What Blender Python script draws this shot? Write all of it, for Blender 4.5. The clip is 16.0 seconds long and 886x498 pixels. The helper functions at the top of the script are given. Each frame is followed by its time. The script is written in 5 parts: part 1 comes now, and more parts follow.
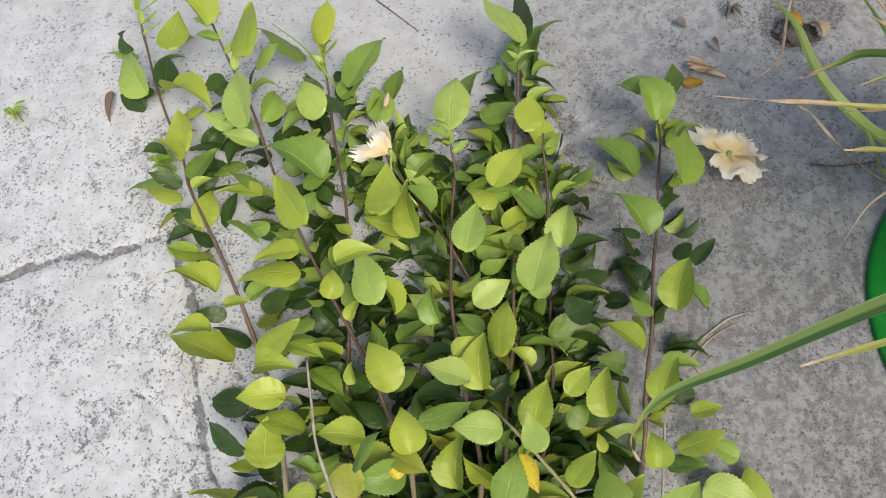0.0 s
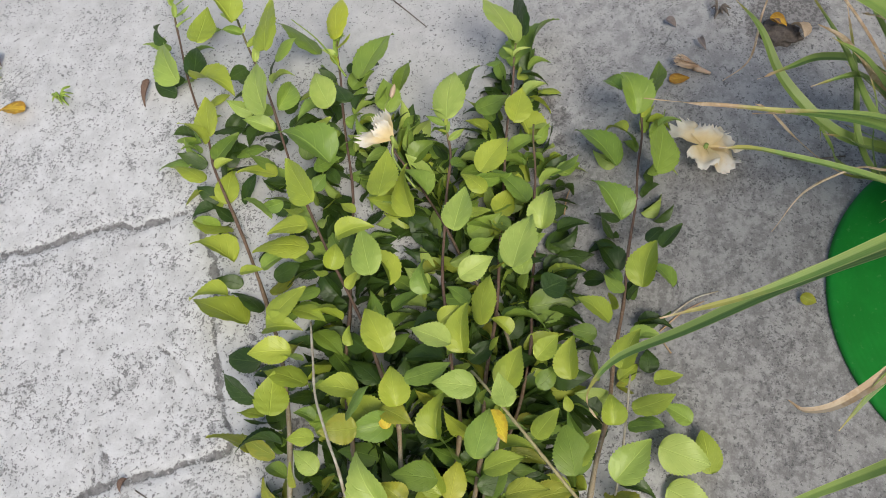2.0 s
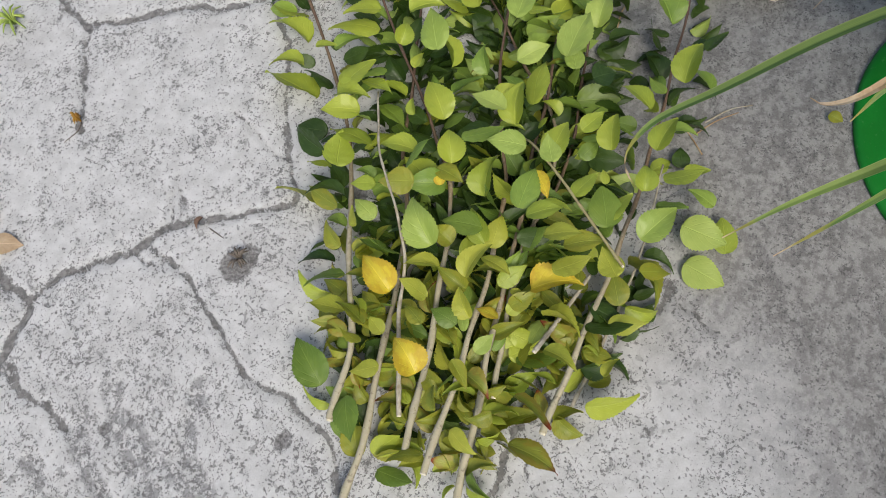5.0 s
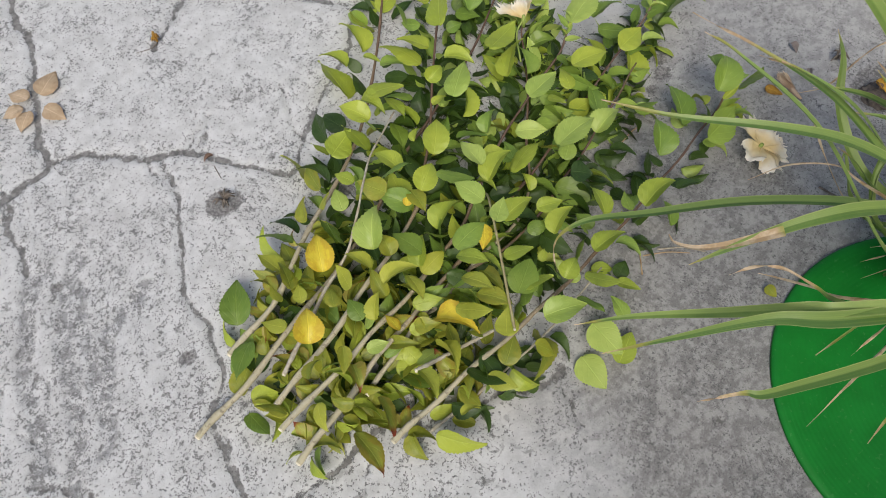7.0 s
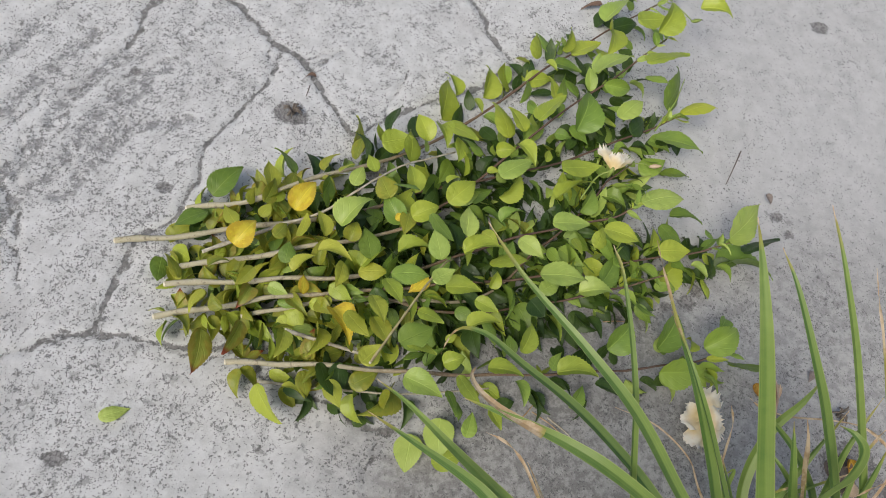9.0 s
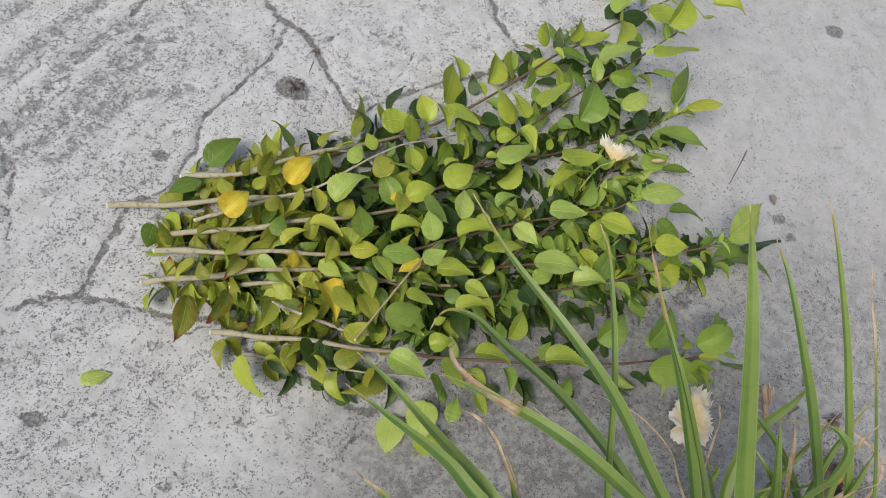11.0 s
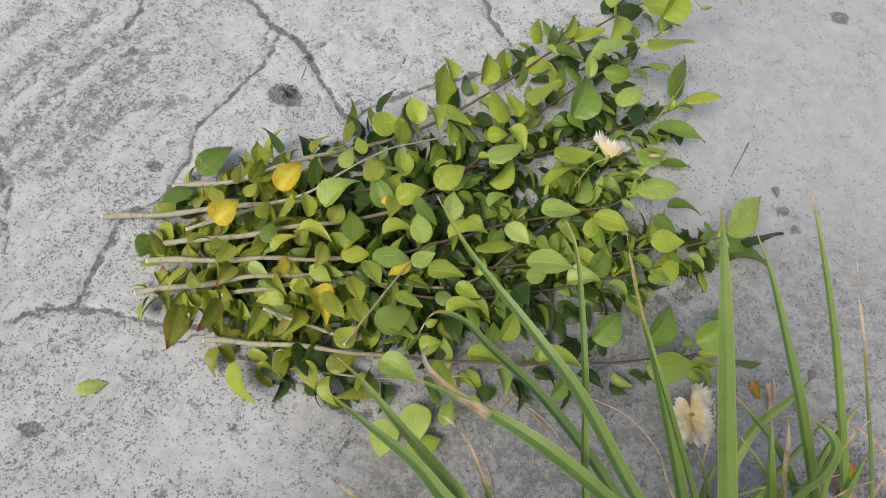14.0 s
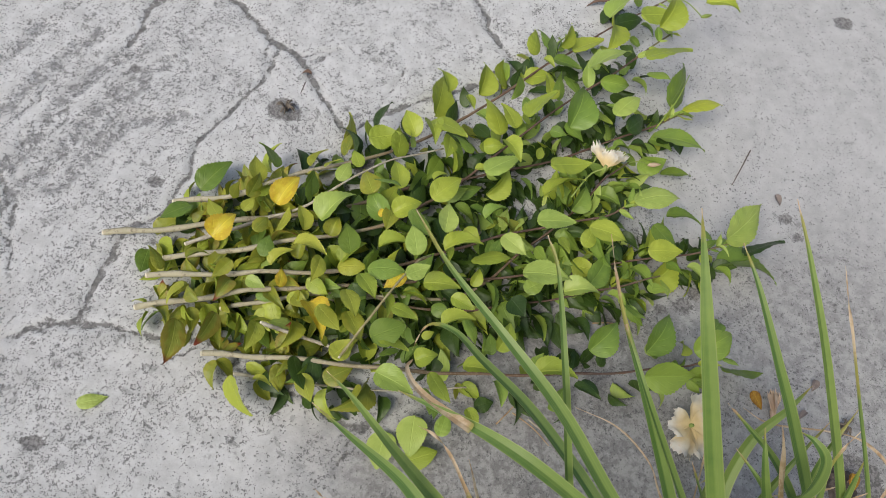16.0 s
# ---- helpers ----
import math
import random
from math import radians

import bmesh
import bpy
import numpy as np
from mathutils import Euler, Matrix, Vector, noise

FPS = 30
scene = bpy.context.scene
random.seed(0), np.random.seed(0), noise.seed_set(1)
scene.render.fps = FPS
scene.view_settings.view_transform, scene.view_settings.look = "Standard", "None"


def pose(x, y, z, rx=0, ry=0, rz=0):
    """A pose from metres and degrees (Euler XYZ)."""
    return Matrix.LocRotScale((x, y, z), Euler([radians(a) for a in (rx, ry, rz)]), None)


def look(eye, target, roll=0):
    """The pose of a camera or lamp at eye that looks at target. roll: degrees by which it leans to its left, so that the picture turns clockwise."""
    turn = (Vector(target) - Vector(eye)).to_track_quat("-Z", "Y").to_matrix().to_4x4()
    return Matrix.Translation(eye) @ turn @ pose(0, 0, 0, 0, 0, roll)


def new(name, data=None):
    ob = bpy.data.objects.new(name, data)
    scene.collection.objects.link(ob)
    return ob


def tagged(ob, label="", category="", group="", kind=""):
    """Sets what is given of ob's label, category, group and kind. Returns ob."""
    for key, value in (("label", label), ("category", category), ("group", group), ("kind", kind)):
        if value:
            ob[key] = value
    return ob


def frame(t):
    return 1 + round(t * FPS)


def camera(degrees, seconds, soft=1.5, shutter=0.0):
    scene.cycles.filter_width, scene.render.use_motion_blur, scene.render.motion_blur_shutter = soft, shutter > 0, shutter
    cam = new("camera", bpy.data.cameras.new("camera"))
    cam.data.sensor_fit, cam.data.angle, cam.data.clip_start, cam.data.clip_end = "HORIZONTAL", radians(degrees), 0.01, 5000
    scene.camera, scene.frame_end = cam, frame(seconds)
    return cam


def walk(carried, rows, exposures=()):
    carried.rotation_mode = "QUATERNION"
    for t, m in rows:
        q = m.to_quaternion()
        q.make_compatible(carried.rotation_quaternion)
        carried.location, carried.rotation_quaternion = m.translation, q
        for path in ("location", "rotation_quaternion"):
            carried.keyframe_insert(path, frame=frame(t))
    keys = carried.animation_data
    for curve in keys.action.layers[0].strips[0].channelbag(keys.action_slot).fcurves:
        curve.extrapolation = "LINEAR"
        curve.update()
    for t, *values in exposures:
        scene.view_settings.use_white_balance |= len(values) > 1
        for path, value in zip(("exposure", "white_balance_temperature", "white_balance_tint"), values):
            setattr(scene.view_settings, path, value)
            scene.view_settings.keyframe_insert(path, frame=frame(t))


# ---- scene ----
# camera
cam = camera(60.0, 16.0, soft=0.45)
PATH = [
    (0, 0.0368, -0.3526, 0.8174, 27.07, 3.83, -78.88),
    (0.5, 0.0305, -0.3730, 0.8608, 27.18, 4.91, -77.02),
    (1, 0.0299, -0.3848, 0.8820, 27.40, 7.03, -76.92),
    (1.5, 0.0252, -0.4036, 0.8866, 26.52, 5.87, -77.56),
    (2, 0.0016, -0.4183, 0.8917, 26.12, 5.62, -76.46),
    (2.5, -0.0305, -0.4401, 0.9155, 27.06, 6.21, -75.45),
    (3, -0.0693, -0.4546, 0.9362, 25.69, 6.54, -73.04),
    (3.5, -0.1102, -0.4666, 0.9336, 23.52, 6.89, -70.85),
    (4, -0.1808, -0.4475, 0.9122, 21.92, 4.97, -71.36),
    (4.2, -0.1973, -0.4387, 0.9049, 21.19, 4.56, -70.70),
    (6.3, -0.2104, -0.4619, 0.9384, 21.74, 5.29, -70.38),
    (6.5, -0.2117, -0.4917, 0.9542, 22.71, 4.19, -66.83),
    (7, -0.1969, -0.6121, 0.9886, 25.96, -0.48, -47.72),
    (7.5, -0.1728, -0.6838, 1.0467, 26.61, -5.31, -33.48),
    (8, -0.1872, -0.7052, 1.0967, 27.63, -7.21, -24.35),
    (8.5, -0.0576, -0.7365, 1.0803, 26.38, -9.29, -9.55),
    (9, -0.0158, -0.7546, 1.0711, 25.61, -11.20, -4.70),
    (9.5, -0.0010, -0.7642, 1.0689, 26.40, -12.80, -3.89),
    (10, -0.0196, -0.7650, 1.0581, 25.35, -14.68, -2.72),
    (10.2, -0.0196, -0.7657, 1.0537, 25.00, -14.49, -2.54),
    (12.3, 0.0940, -0.7832, 1.0570, 25.01, -7.98, -0.37),
    (12.5, 0.0980, -0.7769, 1.0557, 24.38, -8.46, -0.50),
    (13, 0.0818, -0.7749, 1.0597, 23.91, -7.96, -0.29),
    (13.5, 0.0690, -0.7736, 1.0607, 24.25, -8.70, -0.39),
    (14, 0.0652, -0.7717, 1.0618, 25.09, -9.15, -2.15),
    (14.5, 0.0867, -0.7649, 1.0708, 25.17, -8.71, -3.28),
    (15, 0.0950, -0.7727, 1.0690, 25.57, -7.65, -2.05),
    (15.5, 0.0977, -0.7727, 1.0709, 26.22, -7.98, -1.64),
    (16, 0.0974, -0.7708, 1.0712, 25.76, -7.61, -2.03),
]
EXPOSURES = [(0.0, 0.15), (1.0, 0.03), (2.0, 0.0), (3.0, 0.02), (4.0, -0.05), (6.5, -0.17), (7.5, -0.10), (8.0, -0.11), (9.0, -0.18), (13.0, -0.17), (16.0, -0.17)]
walk(cam, [(t, pose(*row)) for t, *row in PATH], EXPOSURES)

# ---- daylight: thin overcast, soft sun from behind the cut ends ----
SUN_AZ, SUN_EL = radians(222), radians(52)
world = bpy.data.worlds.new("overcast")
scene.world = world
world.use_nodes = True
wn = world.node_tree
sky = wn.nodes.new("ShaderNodeTexSky")
sky.sky_type, sky.sun_disc = "NISHITA", False
sky.sun_elevation, sky.sun_rotation = SUN_EL, radians(90) - SUN_AZ
sky.air_density, sky.dust_density, sky.ozone_density = 1.0, 4.0, 1.0
wn.links.new(sky.outputs[0], wn.nodes["Background"].inputs[0])
wn.nodes["Background"].inputs[1].default_value = 0.15
sun = bpy.data.lights.new("sun", "SUN")
sun.energy, sun.angle, sun.color = 2.0, radians(24), (1.0, 0.95, 0.86)
sun_ob = new("sun", sun)
sun_ob.matrix_world = look((math.cos(SUN_AZ) * math.cos(SUN_EL) * 6, math.sin(SUN_AZ) * math.cos(SUN_EL) * 6, math.sin(SUN_EL) * 6), (0, 0, 0))


# ---- materials ----
class Nodes:
    """A short way to wire a node material."""

    def __init__(self, name, rough=0.6):
        self.mat = bpy.data.materials.new(name)
        self.mat.use_nodes = True
        self.tree = self.mat.node_tree
        self.bsdf = self.tree.nodes["Principled BSDF"]
        self.out = self.tree.nodes["Material Output"]
        self.bsdf.inputs["Roughness"].default_value = rough

    def add(self, kind, **sockets):
        n = self.tree.nodes.new(kind)
        for key, v in sockets.items():
            self.put(n.inputs[key.replace("_", " ")], v)
        return n

    def put(self, socket, v):
        if isinstance(v, bpy.types.NodeSocket):
            self.tree.links.new(v, socket)
        elif v is not None:
            socket.default_value = v

    def coords(self):
        return self.add("ShaderNodeTexCoord").outputs["Object"]

    def noise(self, scale, detail=4.0, rough=0.55, vec=None, dist=0.0):
        return self.add("ShaderNodeTexNoise", Vector=vec or self.coords(), Scale=scale, Detail=detail, Roughness=rough, Distortion=dist).outputs["Fac"]

    def math(self, op, a, b=None, c=None):
        n = self.tree.nodes.new("ShaderNodeMath")
        n.operation = op
        for s, v in zip(n.inputs, (a, b, c)):
            self.put(s, v)
        return n.outputs[0]

    def step(self, v, lo, hi):
        n = self.tree.nodes.new("ShaderNodeMapRange")
        n.interpolation_type = "SMOOTHSTEP"
        self.put(n.inputs[0], v)
        self.put(n.inputs[1], lo)
        self.put(n.inputs[2], hi)
        return n.outputs[0]

    def mix(self, f, a, b, mode="MIX"):
        n = self.tree.nodes.new("ShaderNodeMix")
        n.data_type, n.blend_type = "RGBA", mode
        self.put(n.inputs[0], f)
        self.put(n.inputs[6], a if isinstance(a, bpy.types.NodeSocket) else (*a, 1))
        self.put(n.inputs[7], b if isinstance(b, bpy.types.NodeSocket) else (*b, 1))
        return n.outputs[2]

    def attr(self, name):
        n = self.tree.nodes.new("ShaderNodeAttribute")
        n.attribute_name = name
        return n.outputs["Fac"]

    def rand(self):
        return self.tree.nodes.new("ShaderNodeObjectInfo").outputs["Random"]

    def color(self, c):
        self.put(self.bsdf.inputs["Base Color"], c if isinstance(c, bpy.types.NodeSocket) else (*c, 1))

    def bump(self, h, strength=0.4, distance=0.002):
        n = self.add("ShaderNodeBump", Height=h, Strength=strength, Distance=distance)
        self.tree.links.new(n.outputs[0], self.bsdf.inputs["Normal"])
        return n

    def translucent(self, color, amount):
        t = self.add("ShaderNodeBsdfTranslucent", Color=color)
        m = self.tree.nodes.new("ShaderNodeMixShader")
        m.inputs[0].default_value = amount
        self.tree.links.new(self.bsdf.outputs[0], m.inputs[1])
        self.tree.links.new(t.outputs[0], m.inputs[2])
        self.tree.links.new(m.outputs[0], self.out.inputs[0])


def concrete_material():
    m = Nodes("weathered_concrete", 0.9)
    co = m.coords()
    sep = m.add("ShaderNodeSeparateXYZ", Vector=co)
    # two pours: a pale trowelled one and a greyer one, with shade near the plants painted in
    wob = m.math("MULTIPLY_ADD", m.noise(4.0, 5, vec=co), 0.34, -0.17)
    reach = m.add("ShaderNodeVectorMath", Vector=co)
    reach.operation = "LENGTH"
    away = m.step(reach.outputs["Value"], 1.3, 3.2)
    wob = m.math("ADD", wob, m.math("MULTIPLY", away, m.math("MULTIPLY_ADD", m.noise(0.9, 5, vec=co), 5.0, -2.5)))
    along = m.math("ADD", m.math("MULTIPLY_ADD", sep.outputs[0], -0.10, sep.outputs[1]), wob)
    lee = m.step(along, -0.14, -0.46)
    shaded = m.math("MULTIPLY", lee, m.math("MULTIPLY", m.step(m.math("MULTIPLY_ADD", sep.outputs[1], -0.9, m.math("ADD", sep.outputs[0], wob)), 0.44, 0.78), m.math("MULTIPLY_ADD", m.step(sep.outputs[0], 0.42, 0.75), -0.28, 1.0)))
    big = m.noise(7.0, 6, 0.6, co)
    mid = m.noise(38.0, 5, 0.6, co)
    fine = m.noise(420.0, 3, 0.6, co)
    pale = m.mix(m.step(mid, 0.35, 0.68), (0.592, 0.600, 0.592), (0.483, 0.490, 0.482))
    grey = m.mix(m.step(m.math("MULTIPLY_ADD", m.noise(120.0, 5, 0.65, co), 0.5, m.math("MULTIPLY", mid, 0.5)), 0.43, 0.57), (0.330, 0.327, 0.312), (0.195, 0.192, 0.184))
    base = m.mix(shaded, pale, grey)
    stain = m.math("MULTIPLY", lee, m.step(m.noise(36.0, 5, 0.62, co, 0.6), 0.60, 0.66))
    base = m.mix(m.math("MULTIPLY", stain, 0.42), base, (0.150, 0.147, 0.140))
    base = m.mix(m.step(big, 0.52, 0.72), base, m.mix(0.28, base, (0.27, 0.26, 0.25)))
    # the far slab is trowelled closer, the greyer one pitted less sharply
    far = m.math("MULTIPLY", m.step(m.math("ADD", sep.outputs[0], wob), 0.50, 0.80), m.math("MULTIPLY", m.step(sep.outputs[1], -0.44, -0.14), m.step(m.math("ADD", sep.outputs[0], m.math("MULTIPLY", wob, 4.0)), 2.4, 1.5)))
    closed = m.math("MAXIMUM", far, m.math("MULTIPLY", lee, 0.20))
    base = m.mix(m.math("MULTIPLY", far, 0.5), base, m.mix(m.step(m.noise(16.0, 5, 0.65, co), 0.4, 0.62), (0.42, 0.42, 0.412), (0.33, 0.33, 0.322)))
    # worn blotches where the skin has gone, and open pores crowded in and round them
    crowd = m.step(m.noise(13.0, 5, 0.62, co), 0.42, 0.62)
    swath = m.add("ShaderNodeMapping", Vector=co, Rotation=(0.0, 0.0, radians(57)), Scale=(0.24, 0.026, 1.0))
    swath.vector_type = "TEXTURE"
    swept = m.noise(1.0, 4, 0.6, swath.outputs[0])
    gn = m.math("MULTIPLY_ADD", m.noise(60.0, 4, 0.6, co), 0.020, -0.010)
    rut = m.math("SUBTRACT", 1.0, m.step(m.math("ADD", m.attr("groove"), gn), -0.002, 0.010))
    trowelled = m.math("MULTIPLY", m.step(swept, 0.46, 0.58), m.math("SUBTRACT", 1.0, m.step(m.math("ADD", sep.outputs[0], wob), -0.18, 0.02)))
    worn = m.step(m.math("SUBTRACT", m.math("MULTIPLY_ADD", crowd, 0.05, m.noise(52.0, 6, 0.7, co, 0.8)), m.math("MULTIPLY", closed, 0.035)), 0.625, 0.645)
    base = m.mix(m.math("MULTIPLY", worn, 0.66), base, (0.220, 0.218, 0.212))
    jit = m.add("ShaderNodeVectorMath", Vector=m.add("ShaderNodeTexNoise", Vector=co, Scale=240.0, Detail=4.0, Roughness=0.6).outputs["Color"])
    jit.operation = "MULTIPLY_ADD"
    m.put(jit.inputs[1], (0.0075, 0.0075, 0.0075))
    m.put(jit.inputs[2], co)

    def flecks(per_metre, size, share):
        """Dark pits, one in some of the cells of a grid, of uneven size."""
        v = m.add("ShaderNodeTexVoronoi", Vector=jit.outputs[0], Scale=per_metre, Randomness=1.0)
        v.voronoi_dimensions = "2D"
        pick = m.add("ShaderNodeSeparateColor", Color=v.outputs["Color"])
        r = m.math("MULTIPLY_ADD", pick.outputs[1], size * 0.7, size * 0.5)
        on = m.math("LESS_THAN", pick.outputs[0], share)
        return m.math("MULTIPLY", on, m.math("SUBTRACT", 1.0, m.step(v.outputs["Distance"], m.math("MULTIPLY", r, 0.75), m.math("MULTIPLY", r, 1.25))))

    density = m.math("MULTIPLY", m.math("MULTIPLY_ADD", m.math("MAXIMUM", m.math("MULTIPLY", crowd, 0.8), m.math("MAXIMUM", rut, m.math("MULTIPLY", trowelled, 0.9))), 0.50, 0.115), m.math("MULTIPLY_ADD", closed, -0.62, 1.0))
    pitted = m.math("SUBTRACT", m.noise(150.0, 6, 0.70, co, 0.7), m.math("MULTIPLY_ADD", density, -0.160, 0.642))
    pores = m.math("MAXIMUM", m.step(pitted, 0.0, 0.016), flecks(245.0, 0.31, m.math("MULTIPLY", density, 0.55)))
    pores = m.math("MAXIMUM", pores, m.math("MULTIPLY", flecks(430.0, 0.36, m.math("MULTIPLY", density, 0.5)), 0.85))
    pore2 = flecks(165.0, 0.30, m.math("MULTIPLY", density, 0.18))
    base = m.mix(m.math("MULTIPLY", pores, 0.80), base, (0.105, 0.104, 0.102))
    base = m.mix(m.math("MULTIPLY", pore2, 0.70), base, (0.15, 0.148, 0.145))
    base = m.mix(m.math("MULTIPLY", m.step(fine, 0.45, 0.75), m.math("MULTIPLY_ADD", shaded, -0.05, 0.20)), base, (0.72, 0.725, 0.72))
    # trowel grooves
    gro = m.math("MULTIPLY", rut, m.step(m.noise(55.0, 6, 0.72, co), 0.49, 0.53))
    base = m.mix(m.math("MULTIPLY", gro, 0.66), base, (0.22, 0.22, 0.22))
    # dirt in the cracks and spots; the widest spot just darkens the strap plant's foot
    sn = m.math("MULTIPLY_ADD", m.noise(70.0, 8, 0.8, co), 0.046, -0.023)
    spot = m.math("SUBTRACT", 1.0, m.step(m.math("ADD", m.attr("spot"), sn), -0.002, 0.002))
    base = m.mix(m.math("MULTIPLY", spot, 0.86), base, m.mix(m.step(m.noise(240.0, 3, 0.6, co), 0.42, 0.6), (0.10, 0.097, 0.094), (0.25, 0.245, 0.24)))
    cn = m.math("ADD", m.math("MULTIPLY_ADD", m.noise(38.0, 8, 0.82, co), 0.026, -0.0130), m.math("MULTIPLY_ADD", m.noise(320.0, 3, 0.7, co), 0.005, -0.0025))
    crack = m.math("SUBTRACT", 1.0, m.step(m.math("ADD", m.attr("crack"), cn), -0.0021, 0.0003))
    base = m.mix(m.math("MULTIPLY", crack, 0.92), base, m.mix(m.step(m.noise(120.0, 4, 0.6, co), 0.38, 0.62), (0.115, 0.112, 0.107), (0.22, 0.216, 0.208)))
    m.color(base)
    h = m.math("MULTIPLY_ADD", fine, 0.25, m.math("MULTIPLY", mid, 0.5))
    h = m.math("SUBTRACT", h, m.math("MULTIPLY", pores, 0.9))
    h = m.math("SUBTRACT", h, m.math("MULTIPLY", pore2, 0.7))
    h = m.math("SUBTRACT", h, m.math("MULTIPLY", crack, 1.4))
    h = m.math("SUBTRACT", h, m.math("MULTIPLY", gro, 0.8))
    m.bump(h, 0.55, 0.0022)
    return m.mat


def leaf_material(name, young, old, blotch=None, amount=0.0, tip=None, rough=0.42):
    """Leaf blade: ground colour varied leaf by leaf, lighter veins, optional blotches and dry tip."""
    m = Nodes(name, rough)
    uv = m.tree.nodes.new("ShaderNodeUVMap").outputs[0]
    sep = m.add("ShaderNodeSeparateXYZ", Vector=uv)
    u, v = sep.outputs[0], m.math("ABSOLUTE", m.math("SUBTRACT", sep.outputs[1], 0.5))
    r = m.rand()
    shift = m.add("ShaderNodeVectorMath", **{})
    shift.operation = "ADD"
    m.put(shift.inputs[0], m.coords())
    comb = m.add("ShaderNodeCombineXYZ", X=m.math("MULTIPLY", r, 37.0), Y=m.math("MULTIPLY", r, 11.0))
    m.put(shift.inputs[1], comb.outputs[0])
    vec = shift.outputs[0]
    patch = m.noise(2.6, 4, 0.55, vec)
    base = m.mix(m.step(m.math("MULTIPLY_ADD", patch, 0.7, m.math("MULTIPLY", r, 0.5)), 0.32, 0.86), young, old)
    rib = m.math("SUBTRACT", 1.0, m.step(v, 0.008, 0.022))
    ph = m.math("FRACT", m.math("MULTIPLY_ADD", v, -5.5, m.math("MULTIPLY", u, 5.2)))
    side = m.math("SUBTRACT", 1.0, m.step(m.math("ABSOLUTE", m.math("SUBTRACT", ph, 0.5)), 0.02, 0.11))
    vein = m.math("MAXIMUM", rib, m.math("MULTIPLY", side, m.math("MULTIPLY", m.step(m.noise(7.0, 2, 0.5, vec), 0.35, 0.65), 0.45)))
    lite = tuple(min(1.0, c * 1.35 + 0.02) for c in young)
    base = m.mix(m.math("MULTIPLY", vein, 0.46), base, lite)
    base = m.mix(m.math("MULTIPLY", m.step(m.noise(26.0, 3, 0.6, vec), 0.55, 0.75), 0.22), base, old)
    if blotch:
        edge = m.math("MULTIPLY_ADD", v, 0.9, m.noise(5.0, 4, 0.6, vec))
        base = m.mix(m.math("MULTIPLY", m.step(edge, 0.62, 0.86), amount), base, blotch)
    if tip:
        base = m.mix(m.step(m.math("MULTIPLY_ADD", patch, 0.25, u), 0.86, 1.02), base, tip)
    speck = m.step(m.noise(60.0, 2, 0.5, vec), 0.74, 0.78)
    base = m.mix(m.math("MULTIPLY", speck, 0.5), base, (0.10, 0.07, 0.02))
    m.color(base)
    m.bsdf.inputs["Specular IOR Level"].default_value = 0.5
    m.bump(m.math("MULTIPLY_ADD", m.noise(14.0, 3, 0.6, vec), 0.5, m.math("MULTIPLY", vein, -0.9)), 0.5, 0.0013)
    m.translucent(base, 0.15)
    return m.mat


PALE = leaf_material("leaf_pale_green", (0.430, 0.535, 0.120), (0.320, 0.440, 0.085))
GREEN = leaf_material("leaf_green", (0.285, 0.405, 0.065), (0.185, 0.300, 0.048))
# for dark leaves, and darkened further to stand for shade inside the pile
DARK = leaf_material("leaf_dark_shadow_green", (0.060, 0.112, 0.014), (0.032, 0.070, 0.010))
OLIVE = leaf_material("leaf_olive", (0.305, 0.340, 0.036), (0.205, 0.248, 0.030), (0.40, 0.34, 0.03), 0.28)
LIME = leaf_material("leaf_lime", (0.405, 0.475, 0.055), (0.315, 0.400, 0.045))
YELLOW = leaf_material("leaf_yellow", (0.760, 0.610, 0.050), (0.640, 0.540, 0.045), (0.50, 0.27, 0.02), 0.45)
RUSTY = leaf_material("leaf_rust_tip", (0.330, 0.350, 0.045), (0.240, 0.280, 0.038), (0.32, 0.20, 0.03), 0.5, (0.25, 0.05, 0.02))
TAN = leaf_material("leaf_dry_tan", (0.60, 0.47, 0.32), (0.48, 0.36, 0.23), (0.38, 0.26, 0.15), 0.4, rough=0.7)
GOLD = leaf_material("leaf_dry_gold", (0.62, 0.40, 0.04), (0.46, 0.26, 0.03), (0.28, 0.12, 0.02), 0.6, rough=0.6)
BROWN = leaf_material("leaf_dry_brown", (0.27, 0.18, 0.12), (0.19, 0.12, 0.085), (0.12, 0.075, 0.05), 0.5, rough=0.75)
GREYLEAF = leaf_material("leaf_dry_grey", (0.27, 0.23, 0.21), (0.19, 0.155, 0.14), rough=0.8)


def bark_material():
    m = Nodes("young_bark", 0.72)
    co = m.coords()
    a = m.attr("along")
    n = m.noise(90.0, 5, 0.6, co)
    k = m.math("ADD", a, m.math("MULTIPLY_ADD", n, 0.24, -0.12))
    c = m.mix(m.step(k, 0.14, 0.50), (0.43, 0.395, 0.27), (0.23, 0.150, 0.085))
    c = m.mix(m.step(k, 0.42, 0.66), c, (0.135, 0.080, 0.056))
    c = m.mix(m.step(k, 0.90, 1.04), c, (0.19, 0.20, 0.06))
    c = m.mix(m.math("MULTIPLY", m.step(m.noise(300.0, 3, 0.6, co), 0.52, 0.66), m.math("MULTIPLY_ADD", m.step(k, 0.3, 0.6), -0.38, 0.5)), c, (0.50, 0.45, 0.35))
    c = m.mix(m.math("MULTIPLY", m.step(m.noise(140.0, 4, 0.7, co), 0.56, 0.66), 0.6), c, (0.13, 0.10, 0.07))
    m.color(c)
    m.bump(n, 0.8, 0.0014)
    return m.mat


